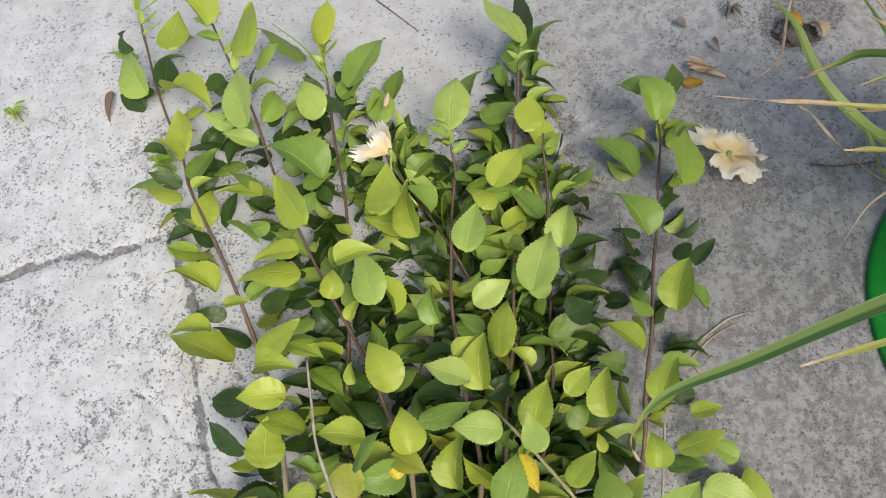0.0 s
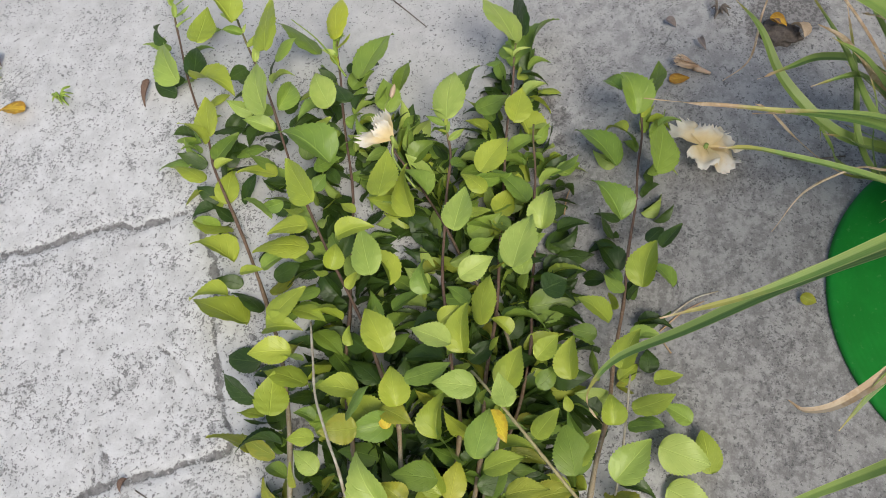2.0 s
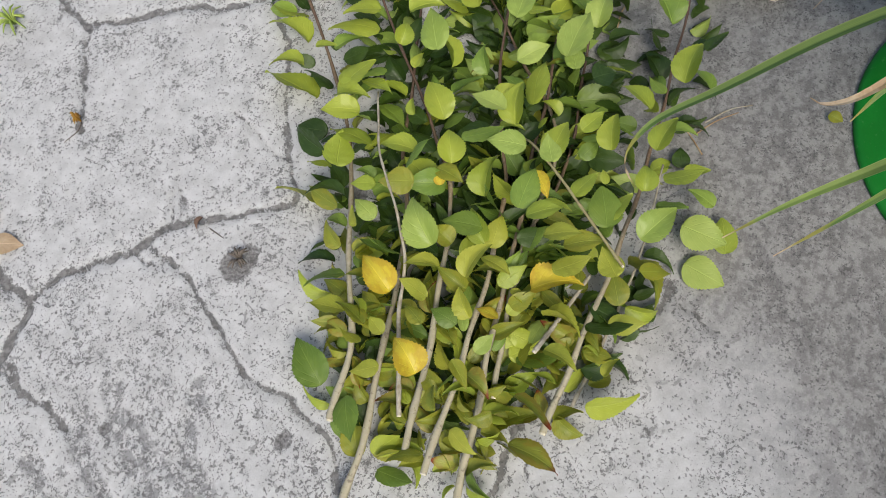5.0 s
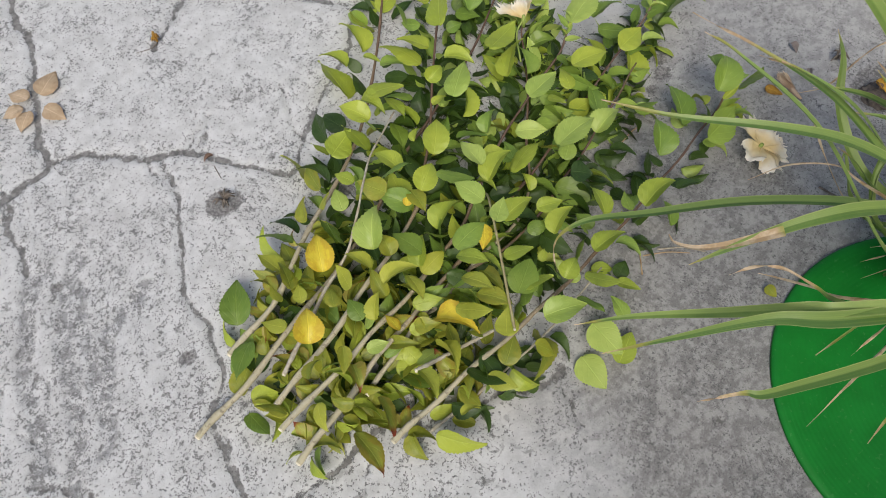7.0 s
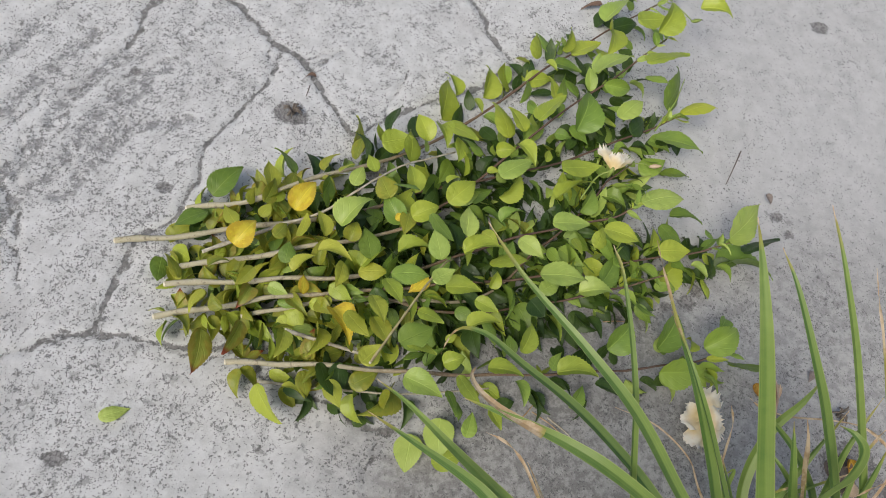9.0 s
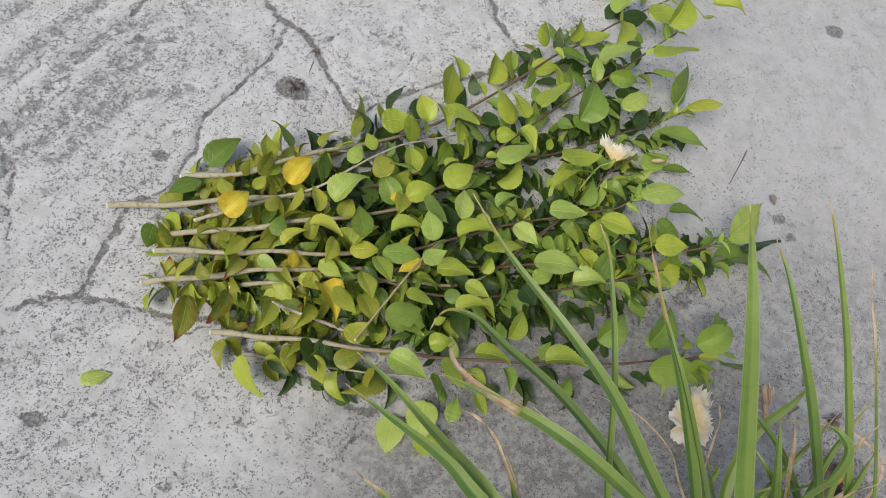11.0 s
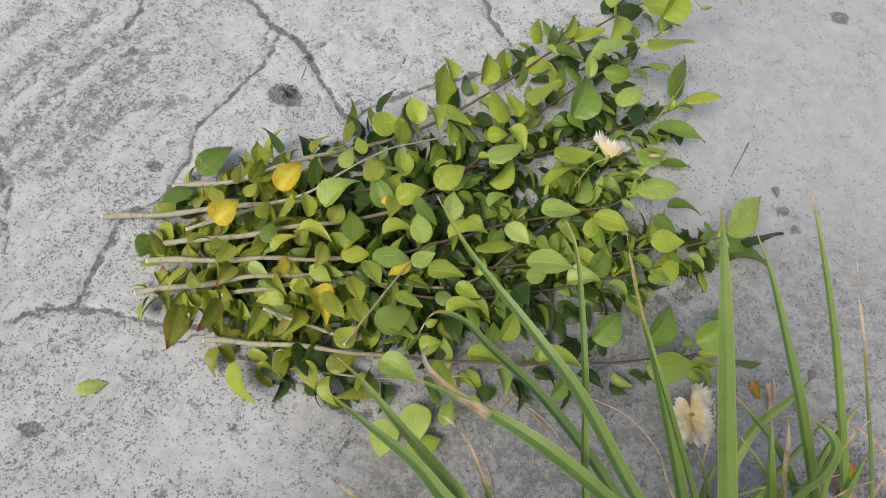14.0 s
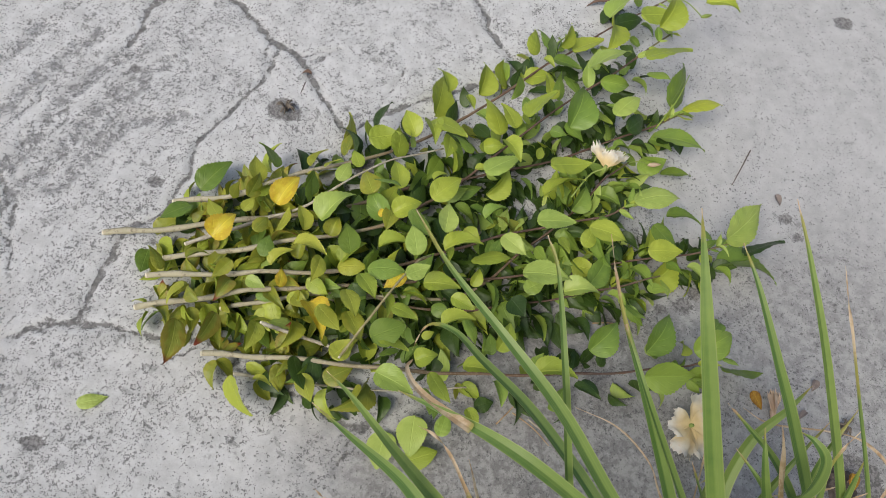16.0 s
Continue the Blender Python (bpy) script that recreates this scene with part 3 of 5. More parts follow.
def cutting(label, pts, r0, r1, fill, pale=0, thin=0.0, shade=1.0):
    """One cut branch: stem, cut end, nodes and the leaves that hide under the pile."""
    root = thing("hibiscus_cutting", Vector((pts[0][0], pts[0][1], 0)), label, "plant cutting", "cuttings laid in a pile")
    n = 46
    line = curve_points(pts, n)
    rng = random.Random(int(abs(pts[0][0]) * 9000) + len(pts))
    kink = min(1.0, sum((q - p).length for p, q in zip(line, line[1:])) / 0.7) ** 2
    for k, p in enumerate(line):
        p += Vector((0, math.sin(k * 0.9) * 0.0012, math.sin(k * 0.7 + 1) * 0.001)) * kink
        if len(pts) > 6:
            p.z *= 1 - 0.50 * math.sin(math.pi * max(0.0, k / (n - 1) - 0.18) / 0.82)
    radii = []
    for k in range(n):
        u = k / (n - 1)
        r = r1 + (r0 - r1) * (1 - u) ** 1.9
        radii.append(r * (1.22 if k % 4 == 2 else 1.0) * rng.uniform(0.92, 1.07))
    bm = bmesh.new()
    lay = bm.verts.layers.float.new("along")
    tube(bm, [p - root.location for p in line], radii, 9, True, lay)
    stem = part("stem", bm, (PALE_BARK if pale == 1 else OLIVE_BARK) if pale else BARK, root)
    LINES[root.name] = line
    bm = bmesh.new()
    d = (line[1] - line[0]).normalized()
    tube(bm, [line[0] - d * 0.0025 - root.location, line[0] + d * 0.0002 - root.location], [r0 * 0.86, r0 * 0.97], 9)
    part("cut_end", bm, CUT, root, "pale freshly cut wood")
    # small leaves low in the pile, most in the dark tone that paints in its shade
    for i in range(fill):
        u = 0.09 + 0.87 * (i + rng.random()) / fill
        if rng.random() < thin * (u > 0.42) + 0.12 * (u > 0.74):
            continue
        k = min(int(u * (n - 1)), n - 2)
        p, d = line[k], line[k + 1] - line[k]
        h = math.degrees(math.atan2(d.y, d.x)) + rng.choice((-1, 1)) * rng.uniform(18, 95)
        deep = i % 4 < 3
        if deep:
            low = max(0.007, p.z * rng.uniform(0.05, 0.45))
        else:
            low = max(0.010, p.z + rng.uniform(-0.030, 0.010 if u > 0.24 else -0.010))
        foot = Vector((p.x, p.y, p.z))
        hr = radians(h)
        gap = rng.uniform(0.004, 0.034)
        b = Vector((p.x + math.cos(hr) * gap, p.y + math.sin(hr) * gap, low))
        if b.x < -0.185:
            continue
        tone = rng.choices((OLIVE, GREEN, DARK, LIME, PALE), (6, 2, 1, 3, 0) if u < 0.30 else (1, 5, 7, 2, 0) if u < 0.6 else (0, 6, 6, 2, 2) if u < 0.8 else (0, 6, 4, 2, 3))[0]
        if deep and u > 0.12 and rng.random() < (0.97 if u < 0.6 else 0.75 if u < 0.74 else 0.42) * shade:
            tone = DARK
        length = rng.uniform(0.034, 0.056) * (1.0 - 0.15 * (u > 0.85))
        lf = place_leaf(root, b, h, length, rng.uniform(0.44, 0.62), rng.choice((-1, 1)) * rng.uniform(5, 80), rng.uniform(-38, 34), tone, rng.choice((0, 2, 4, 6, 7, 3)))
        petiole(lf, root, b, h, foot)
    # small yellowing leaves between the cut ends
    for i in range(26 if r0 > 0.004 and pts[0][0] > -0.2 else 0):
        u = rng.uniform(0.02, 0.24)
        p, d = line[int(u * (n - 1))], line[1] - line[0]
        h = math.degrees(math.atan2(d.y, d.x)) + rng.choice((-1, 1)) * rng.uniform(15, 150)
        b = Vector((p.x + math.cos(radians(h)) * 0.008, p.y + math.sin(radians(h)) * 0.008, max(0.010, p.z * rng.uniform(0.3, 1.05))))
        lf = place_leaf(root, b, h, rng.uniform(0.026, 0.046), rng.uniform(0.42, 0.62), rng.choice((-1, 1)) * rng.uniform(10, 75), rng.uniform(-40, 30), rng.choices((OLIVE, LIME, GREEN, RUSTY), (7, 4, 1, 3))[0], rng.choice((0, 2, 4, 6, 7)))
        petiole(lf, root, b, h, p)
    # new growth at the tip
    p, d = line[-1], (line[-1] - line[-4]).normalized()
    for i in range(7 if r0 > 0.0035 else 0):
        h = math.degrees(math.atan2(d.y, d.x)) + rng.uniform(-75, 75)
        b = line[-1 - i // 2] + Vector((0, 0, rng.uniform(0, 0.004)))
        place_leaf(root, b, h, rng.uniform(0.014, 0.034), rng.uniform(0.26, 0.42), rng.uniform(-30, 30), rng.uniform(0, 35), rng.choice((PALE, GREEN, LIME)))
    return root


def leaf(root, base, heading, length, width, roll, pitch, material, k=None):
    line = LINES[root.name]
    b = Vector(base)
    lf = place_leaf(root, b, heading, length, width, roll, pitch, material, k)
    back = b - Vector((math.cos(radians(heading)), math.sin(radians(heading)), 0)) * 0.012
    foot = min(line, key=lambda q: (q - back).length)
    petiole(lf, root, b, heading, foot)


twig = cutting("long leafy cutting with reddish-brown stem and white cut end", [(-0.146, -0.203, 0.030), (-0.055, -0.197, 0.050), (0.066, -0.145, 0.055), (0.169, -0.104, 0.050), (0.298, -0.024, 0.045), (0.441, 0.093, 0.040), (0.511, 0.139, 0.045), (0.630, 0.222, 0.040), (0.738, 0.283, 0.035)], 0.0043, 0.0015, 135, thin=0.40, shade=0.35)
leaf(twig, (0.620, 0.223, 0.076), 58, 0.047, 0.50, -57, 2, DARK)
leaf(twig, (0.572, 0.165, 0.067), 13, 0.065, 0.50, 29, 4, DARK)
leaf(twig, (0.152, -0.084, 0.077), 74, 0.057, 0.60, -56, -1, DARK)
leaf(twig, (0.384, 0.003, 0.103), -110, 0.048, 0.60, -58, 2, GREEN)
twig = cutting("long leafy cutting with brown stem and pale young leaves", [(-0.149, -0.298, 0.035), (-0.030, -0.287, 0.055), (0.072, -0.269, 0.070), (0.152, -0.249, 0.085), (0.217, -0.209, 0.090), (0.303, -0.144, 0.090), (0.413, -0.053, 0.110), (0.532, 0.025, 0.120), (0.651, 0.113, 0.105)], 0.0043, 0.0015, 255, thin=0.18)
leaf(twig, (0.511, 0.002, 0.112), -12, 0.058, 0.50, 43, -3, GREEN)
leaf(twig, (-0.021, -0.277, 0.090), 53, 0.035, 0.60, 18, -6, OLIVE)
twig = cutting("leafy cutting with brown stem and a pale tip leaf", [(-0.167, -0.327, 0.040), (-0.042, -0.329, 0.060), (0.067, -0.325, 0.075), (0.184, -0.308, 0.090), (0.275, -0.273, 0.085), (0.388, -0.239, 0.080), (0.493, -0.225, 0.085), (0.546, -0.211, 0.090)], 0.0043, 0.0015, 275)
leaf(twig, (-0.048, -0.321, 0.087), -131, 0.036, 0.60, -32, -5, OLIVE)
leaf(twig, (-0.107, -0.323, 0.094), 34, 0.033, 0.60, -33, -4, OLIVE)
twig = cutting("long leafy cutting with grey-tan stem and bushy tip", [(-0.180, -0.369, 0.025), (-0.078, -0.361, 0.050), (0.014, -0.350, 0.065), (0.123, -0.342, 0.080), (0.234, -0.327, 0.080), (0.360, -0.315, 0.070), (0.495, -0.293, 0.060), (0.632, -0.276, 0.060), (0.696, -0.272, 0.080)], 0.0045, 0.0015, 280)
leaf(twig, (-0.113, -0.406, 0.082), -93, 0.062, 0.60, -43, -8, RUSTY)
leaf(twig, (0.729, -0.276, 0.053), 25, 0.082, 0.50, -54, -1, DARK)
leaf(twig, (-0.087, -0.380, 0.084), 137, 0.034, 0.60, -48, 3, OLIVE)
twig = cutting("leafy cutting with thin brown stem, partly buried under leaves", [(-0.063, -0.373, 0.035), (0.030, -0.360, 0.050), (0.123, -0.353, 0.070), (0.237, -0.370, 0.060), (0.363, -0.356, 0.050), (0.485, -0.336, 0.050), (0.585, -0.316, 0.050)], 0.0034, 0.0014, 280)
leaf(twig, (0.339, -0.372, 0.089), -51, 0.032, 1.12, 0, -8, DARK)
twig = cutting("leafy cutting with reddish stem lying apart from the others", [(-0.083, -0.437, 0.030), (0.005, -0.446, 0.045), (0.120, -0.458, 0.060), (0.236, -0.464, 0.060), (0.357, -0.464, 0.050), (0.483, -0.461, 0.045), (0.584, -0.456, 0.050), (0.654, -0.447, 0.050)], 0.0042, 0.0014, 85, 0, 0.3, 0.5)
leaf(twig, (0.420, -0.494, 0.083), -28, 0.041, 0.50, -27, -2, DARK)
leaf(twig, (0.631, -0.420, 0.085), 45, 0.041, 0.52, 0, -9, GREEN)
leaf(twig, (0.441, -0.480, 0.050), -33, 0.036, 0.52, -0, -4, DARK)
twig = cutting("long leafy cutting with pale grey stem reaching past the others", [(-0.243, -0.248, 0.012), (-0.148, -0.247, 0.030), (-0.012, -0.227, 0.040), (0.103, -0.205, 0.050), (0.205, -0.163, 0.050), (0.330, -0.132, 0.050), (0.462, -0.095, 0.050), (0.603, -0.039, 0.050), (0.672, -0.017, 0.060)], 0.0047, 0.0015, 240)
leaf(twig, (0.558, -0.071, 0.080), 40, 0.065, 0.50, 27, -8, DARK)
leaf(twig, (-0.036, -0.209, 0.065), 62, 0.045, 0.60, 45, 4, OLIVE)
twig = cutting("thin pale grey cutting with few leaves on top", [(-0.118, -0.281, 0.050), (-0.010, -0.242, 0.060), (0.046, -0.231, 0.080), (0.101, -0.201, 0.100), (0.166, -0.155, 0.090), (0.255, -0.115, 0.070)], 0.003, 0.0013, 30, 1)
twig = cutting("thin grey twig with small leaves on the concrete", [(-0.041, -0.460, 0.012), (0.052, -0.475, 0.020), (0.161, -0.487, 0.025), (0.280, -0.484, 0.030)], 0.0024, 0.0012, 12, 1)
leaf(twig, (-0.044, -0.473, 0.046), -68, 0.064, 0.60, 60, -2, LIME)
twig = cutting("short cut twig with small olive leaves", [(-0.004, -0.403, 0.060), (0.046, -0.420, 0.058), (0.105, -0.437, 0.048)], 0.0031, 0.0022, 22, 1)
twig = cutting("short green cutting lying across the pile, cut end raised", [(0.102, -0.467, 0.115), (0.140, -0.418, 0.128), (0.177, -0.371, 0.138), (0.206, -0.336, 0.132), (0.226, -0.316, 0.105)], 0.0018, 0.0014, 0, 2)
twig = cutting("leafy cutting with a wilted cream flower near its tip", [(0.045, -0.359, 0.030), (0.157, -0.355, 0.045), (0.280, -0.347, 0.050), (0.374, -0.273, 0.060), (0.472, -0.193, 0.050), (0.524, -0.138, 0.050), (0.565, -0.113, 0.050)], 0.0031, 0.0013, 290)

# ---- the leaves that lie uppermost, each on the stem nearest to it ----
MID = leaf_material("leaf_mid_green", (0.195, 0.285, 0.036), (0.130, 0.215, 0.028))
SALLOW = leaf_material("leaf_yellowing", (0.450, 0.470, 0.055), (0.355, 0.395, 0.045))
TIPGOLD = leaf_material("leaf_young_gold", (0.520, 0.560, 0.050), (0.430, 0.500, 0.045))


def grown(base, heading, length, width, roll, pitch, material, k):
    if base[0] < 0.12:
        material = {LIME: SALLOW, GREEN: OLIVE}.get(material, material)
    back = Vector(base) - Vector((math.cos(radians(heading)), math.sin(radians(heading)), 0)) * 0.012
    name = min(LINES, key=lambda n: min((q - back).length for q in LINES[n]))
    leaf(bpy.data.objects[name], base, heading, length, width, roll, pitch, material, k)


grown((-0.113, -0.177, 0.025), 50, 0.068, 0.63, -3, 13, MID, 0)
grown((-0.026, -0.180, 0.057), 94, 0.048, 0.63, 33, 0, LIME, 5)
grown((0.006, -0.227, 0.078), 54, 0.058, 0.65, 3, 20, YELLOW, 2)
grown((0.095, -0.169, 0.052), 63, 0.038, 0.66, 0, 15, PALE, 7)
grown((0.105, -0.084, 0.011), 76, 0.068, 0.59, 63, 9, LIME, 4)
grown((0.126, -0.165, 0.087), 108, 0.032, 0.63, 0, 5, LIME, 1)
grown((0.071, -0.256, 0.087), 51, 0.068, 0.63, -24, 25, PALE, 6)
grown((0.146, -0.206, 0.082), 106, 0.044, 0.79, -21, -11, OLIVE, 3)
grown((0.184, -0.197, 0.083), 92, 0.050, 0.64, 18, 13, LIME, 0)
grown((0.158, -0.226, 0.056), 62, 0.058, 0.63, 9, 0, LIME, 5)
grown((0.174, -0.245, 0.096), 20, 0.047, 0.73, 9, 20, LIME, 2)
grown((0.154, -0.236, 0.070), 31, 0.023, 0.64, 3, 15, YELLOW, 7)
grown((0.176, -0.223, 0.070), -105, 0.042, 0.63, -9, 9, OLIVE, 4)
grown((0.114, -0.304, 0.078), 97, 0.052, 0.63, 6, 5, MID, 1)
grown((0.084, -0.275, 0.076), 68, 0.035, 0.77, 0, 25, GREEN, 6)
grown((0.013, -0.270, 0.079), 68, 0.041, 0.63, -45, -11, LIME, 3)
grown((0.049, -0.274, 0.089), 95, 0.043, 0.62, 36, 13, LIME, 0)
grown((0.048, -0.207, 0.072), 74, 0.047, 0.64, 57, 0, MID, 5)
grown((0.037, -0.310, 0.118), -10, 0.050, 0.61, -27, 20, LIME, 2)
grown((0.096, -0.319, 0.066), -1, 0.045, 0.63, 3, 15, LIME, 7)
grown((0.006, -0.174, 0.092), 117, 0.049, 0.63, 51, 9, MID, 4)
grown((-0.117, -0.213, 0.042), -153, 0.054, 0.62, 21, 5, MID, 1)
grown((-0.076, -0.291, 0.095), 46, 0.049, 0.79, 9, 25, YELLOW, 6)
grown((-0.075, -0.242, 0.061), 121, 0.035, 0.63, 9, -11, LIME, 3)
grown((-0.050, -0.315, 0.038), 47, 0.040, 0.64, -54, 13, LIME, 0)
grown((-0.029, -0.341, 0.070), -27, 0.030, 0.63, 12, 0, PALE, 5)
grown((0.004, -0.324, 0.080), 47, 0.040, 0.62, -30, 20, LIME, 2)
grown((-0.007, -0.313, 0.082), 78, 0.035, 0.70, 0, 15, MID, 7)
grown((0.073, -0.316, 0.093), -101, 0.042, 0.63, -39, 9, LIME, 4)
grown((0.017, -0.354, 0.071), 81, 0.030, 0.62, 36, 5, YELLOW, 1)
grown((0.057, -0.379, 0.082), -58, 0.062, 0.63, -24, 25, YELLOW, 6)
grown((0.072, -0.398, 0.119), -52, 0.046, 0.63, -18, -11, LIME, 3)
grown((-0.007, -0.413, 0.093), -98, 0.043, 0.63, -39, 13, LIME, 0)
grown((-0.062, -0.398, 0.085), -113, 0.052, 0.64, -60, 0, RUSTY, 5)
grown((-0.155, -0.323, 0.032), 112, 0.032, 0.63, 24, 20, LIME, 2)
grown((-0.116, -0.341, 0.057), -126, 0.041, 0.61, 45, 15, LIME, 7)
grown((-0.097, -0.358, 0.020), -56, 0.036, 0.63, -18, 9, OLIVE, 4)
grown((0.039, -0.403, 0.047), 165, 0.041, 0.63, 36, 5, PALE, 1)
grown((-0.028, -0.376, 0.018), -9, 0.076, 0.63, -21, 25, OLIVE, 6)
grown((0.091, -0.465, 0.107), 40, 0.038, 0.79, 0, -11, LIME, 3)
grown((0.149, -0.479, 0.088), -30, 0.059, 0.63, -3, 13, PALE, 0)
grown((0.206, -0.524, 0.032), -100, 0.056, 0.79, 15, 2, PALE, 8)
grown((0.168, -0.540, 0.010), -106, 0.053, 0.79, 12, 2, PALE, 8)
grown((0.192, -0.583, 0.016), 17, 0.048, 0.67, 0, 2, LIME, 8)
grown((0.141, -0.440, 0.113), 22, 0.051, 0.79, 3, 2, MID, 8)
grown((0.151, -0.436, 0.107), -22, 0.046, 0.63, -36, 5, LIME, 1)
grown((0.200, -0.469, 0.105), 15, 0.034, 0.79, 0, 25, LIME, 6)
grown((0.219, -0.485, 0.107), -61, 0.048, 0.61, -27, -11, LIME, 3)
grown((0.267, -0.469, 0.083), -8, 0.052, 0.64, -30, 13, LIME, 0)
grown((0.281, -0.511, 0.022), -66, 0.034, 0.63, -15, 0, LIME, 5)
grown((0.319, -0.477, 0.039), -70, 0.040, 0.64, -27, 20, GREEN, 2)
grown((0.293, -0.507, 0.010), 15, 0.030, 0.79, 0, 15, DARK, 7)
grown((0.107, -0.377, 0.124), -66, 0.044, 0.64, -24, 9, LIME, 4)
grown((0.081, -0.478, 0.042), 25, 0.045, 0.68, 0, 5, OLIVE, 1)
grown((0.141, -0.476, 0.026), -116, 0.071, 0.60, -60, 25, OLIVE, 6)
grown((0.051, -0.472, 0.056), -69, 0.042, 0.63, 0, -11, LIME, 3)
grown((0.232, -0.215, 0.088), 37, 0.060, 0.64, 6, 13, LIME, 0)
grown((0.243, -0.291, 0.130), 79, 0.049, 0.63, 18, 0, PALE, 5)
grown((0.247, -0.301, 0.094), 19, 0.060, 0.63, -30, 20, LIME, 2)
grown((0.287, -0.312, 0.081), 13, 0.063, 0.61, -39, 15, LIME, 7)
grown((0.333, -0.277, 0.097), -48, 0.047, 0.63, 12, 9, PALE, 4)
grown((0.204, -0.328, 0.130), 98, 0.048, 0.64, -6, 5, PALE, 1)
grown((0.154, -0.292, 0.073), 16, 0.058, 0.65, -39, 25, LIME, 6)
grown((0.187, -0.363, 0.141), 26, 0.037, 0.68, 3, -11, PALE, 3)
grown((0.215, -0.353, 0.094), -5, 0.054, 0.63, -12, 13, LIME, 0)
grown((0.251, -0.380, 0.112), -31, 0.037, 0.63, 6, 0, LIME, 5)
grown((0.237, -0.420, 0.110), 19, 0.049, 0.64, -33, 20, LIME, 2)
grown((0.226, -0.387, 0.092), -35, 0.032, 0.66, 18, 15, MID, 7)
grown((0.359, -0.333, 0.091), -5, 0.073, 0.63, -15, 9, PALE, 4)
grown((0.369, -0.345, 0.054), 26, 0.039, 0.68, 0, 5, PALE, 1)
grown((0.421, -0.356, 0.077), 5, 0.056, 0.63, -15, 25, PALE, 6)
grown((0.447, -0.296, 0.043), -11, 0.046, 0.69, 21, -11, LIME, 3)
grown((0.315, -0.450, 0.090), 56, 0.048, 0.62, 27, 13, LIME, 0)
grown((0.338, -0.356, 0.031), -71, 0.061, 0.70, 27, 0, MID, 5)
grown((0.365, -0.479, 0.086), 2, 0.062, 0.62, -27, 20, LIME, 2)
grown((0.137, -0.339, 0.107), -3, 0.055, 0.63, -6, 15, GREEN, 7)
grown((0.126, -0.351, 0.118), -57, 0.045, 0.63, -21, 9, LIME, 4)
grown((0.170, -0.394, 0.108), -25, 0.040, 0.64, -21, 5, LIME, 1)
grown((0.311, -0.245, 0.085), 39, 0.044, 0.62, -45, 25, GREEN, 6)
grown((0.198, -0.251, 0.120), -60, 0.052, 0.63, -27, -11, GREEN, 3)
grown((0.414, 0.078, 0.010), 6, 0.054, 0.63, 12, 13, LIME, 0)
grown((0.374, -0.096, 0.140), 46, 0.071, 0.63, -42, 0, LIME, 5)
grown((0.454, -0.083, 0.095), 59, 0.089, 0.62, 27, 20, GREEN, 2)
grown((0.528, -0.063, 0.109), 43, 0.060, 0.63, -21, 15, PALE, 7)
grown((0.607, -0.071, 0.067), -12, 0.088, 0.66, -27, 9, GREEN, 4)
grown((0.309, -0.181, 0.114), 29, 0.063, 0.63, -18, 5, PALE, 1)
grown((0.313, -0.128, 0.099), -7, 0.034, 0.75, 27, 25, LIME, 6)
grown((0.413, -0.159, 0.108), 3, 0.067, 0.64, -15, -11, LIME, 3)
grown((0.404, -0.202, 0.088), 33, 0.072, 0.62, -54, 13, LIME, 0)
grown((0.381, -0.260, 0.115), -1, 0.059, 0.63, -9, 0, PALE, 5)
grown((0.340, -0.136, 0.135), -63, 0.046, 0.63, -3, 20, LIME, 2)
grown((0.542, -0.212, 0.097), 10, 0.075, 0.63, -18, 15, PALE, 7)
grown((0.452, -0.277, 0.133), -23, 0.058, 0.63, -3, 9, LIME, 4)
grown((0.244, -0.070, 0.082), -29, 0.057, 0.64, -15, 5, LIME, 1)
grown((0.236, -0.065, 0.073), -77, 0.048, 0.64, -12, 25, LIME, 6)
grown((0.139, -0.105, 0.075), 16, 0.052, 0.78, 21, -11, LIME, 3)
grown((0.210, -0.113, 0.097), 110, 0.051, 0.63, -12, 13, LIME, 0)
grown((0.252, -0.015, 0.017), 75, 0.088, 0.65, 45, 0, LIME, 5)
grown((0.327, 0.027, 0.025), 64, 0.068, 0.65, 45, 20, LIME, 2)
grown((0.350, -0.080, 0.064), 100, 0.072, 0.62, 27, 15, LIME, 7)
grown((0.374, -0.074, 0.076), 112, 0.052, 0.64, 18, 9, LIME, 4)
grown((0.680, -0.273, 0.095), 37, 0.094, 0.63, 39, 5, PALE, 1)
grown((0.699, -0.284, 0.010), 2, 0.102, 0.64, -48, 25, GREEN, 6)
grown((0.575, -0.242, 0.079), -51, 0.048, 0.64, 6, -11, MID, 3)
grown((0.613, -0.209, 0.050), -8, 0.058, 0.61, -33, 13, MID, 0)
grown((0.549, -0.297, 0.101), -2, 0.054, 0.66, 15, 0, LIME, 5)
grown((0.582, -0.314, 0.010), 30, 0.075, 0.64, 39, 20, LIME, 2)
grown((0.664, -0.023, 0.076), 20, 0.072, 0.63, -36, 15, TIPGOLD, 7)
grown((0.484, 0.001, 0.141), 34, 0.081, 0.64, -42, 9, PALE, 4)
grown((0.590, 0.044, 0.126), 17, 0.085, 0.62, -36, 5, LIME, 1)
grown((0.617, 0.095, 0.141), 49, 0.079, 0.63, 36, 25, LIME, 6)
grown((0.611, 0.164, 0.096), 8, 0.065, 0.64, 6, -11, LIME, 3)
grown((0.574, 0.200, 0.046), 46, 0.088, 0.63, -45, 13, PALE, 0)
grown((0.498, 0.122, 0.041), 27, 0.069, 0.62, -18, 0, LIME, 5)
grown((0.566, 0.154, 0.076), -96, 0.075, 0.66, -33, 20, LIME, 2)
grown((0.656, 0.009, 0.046), 53, 0.095, 0.61, 54, 15, MID, 7)
grown((0.631, -0.114, 0.019), 4, 0.054, 0.62, -33, 9, MID, 4)
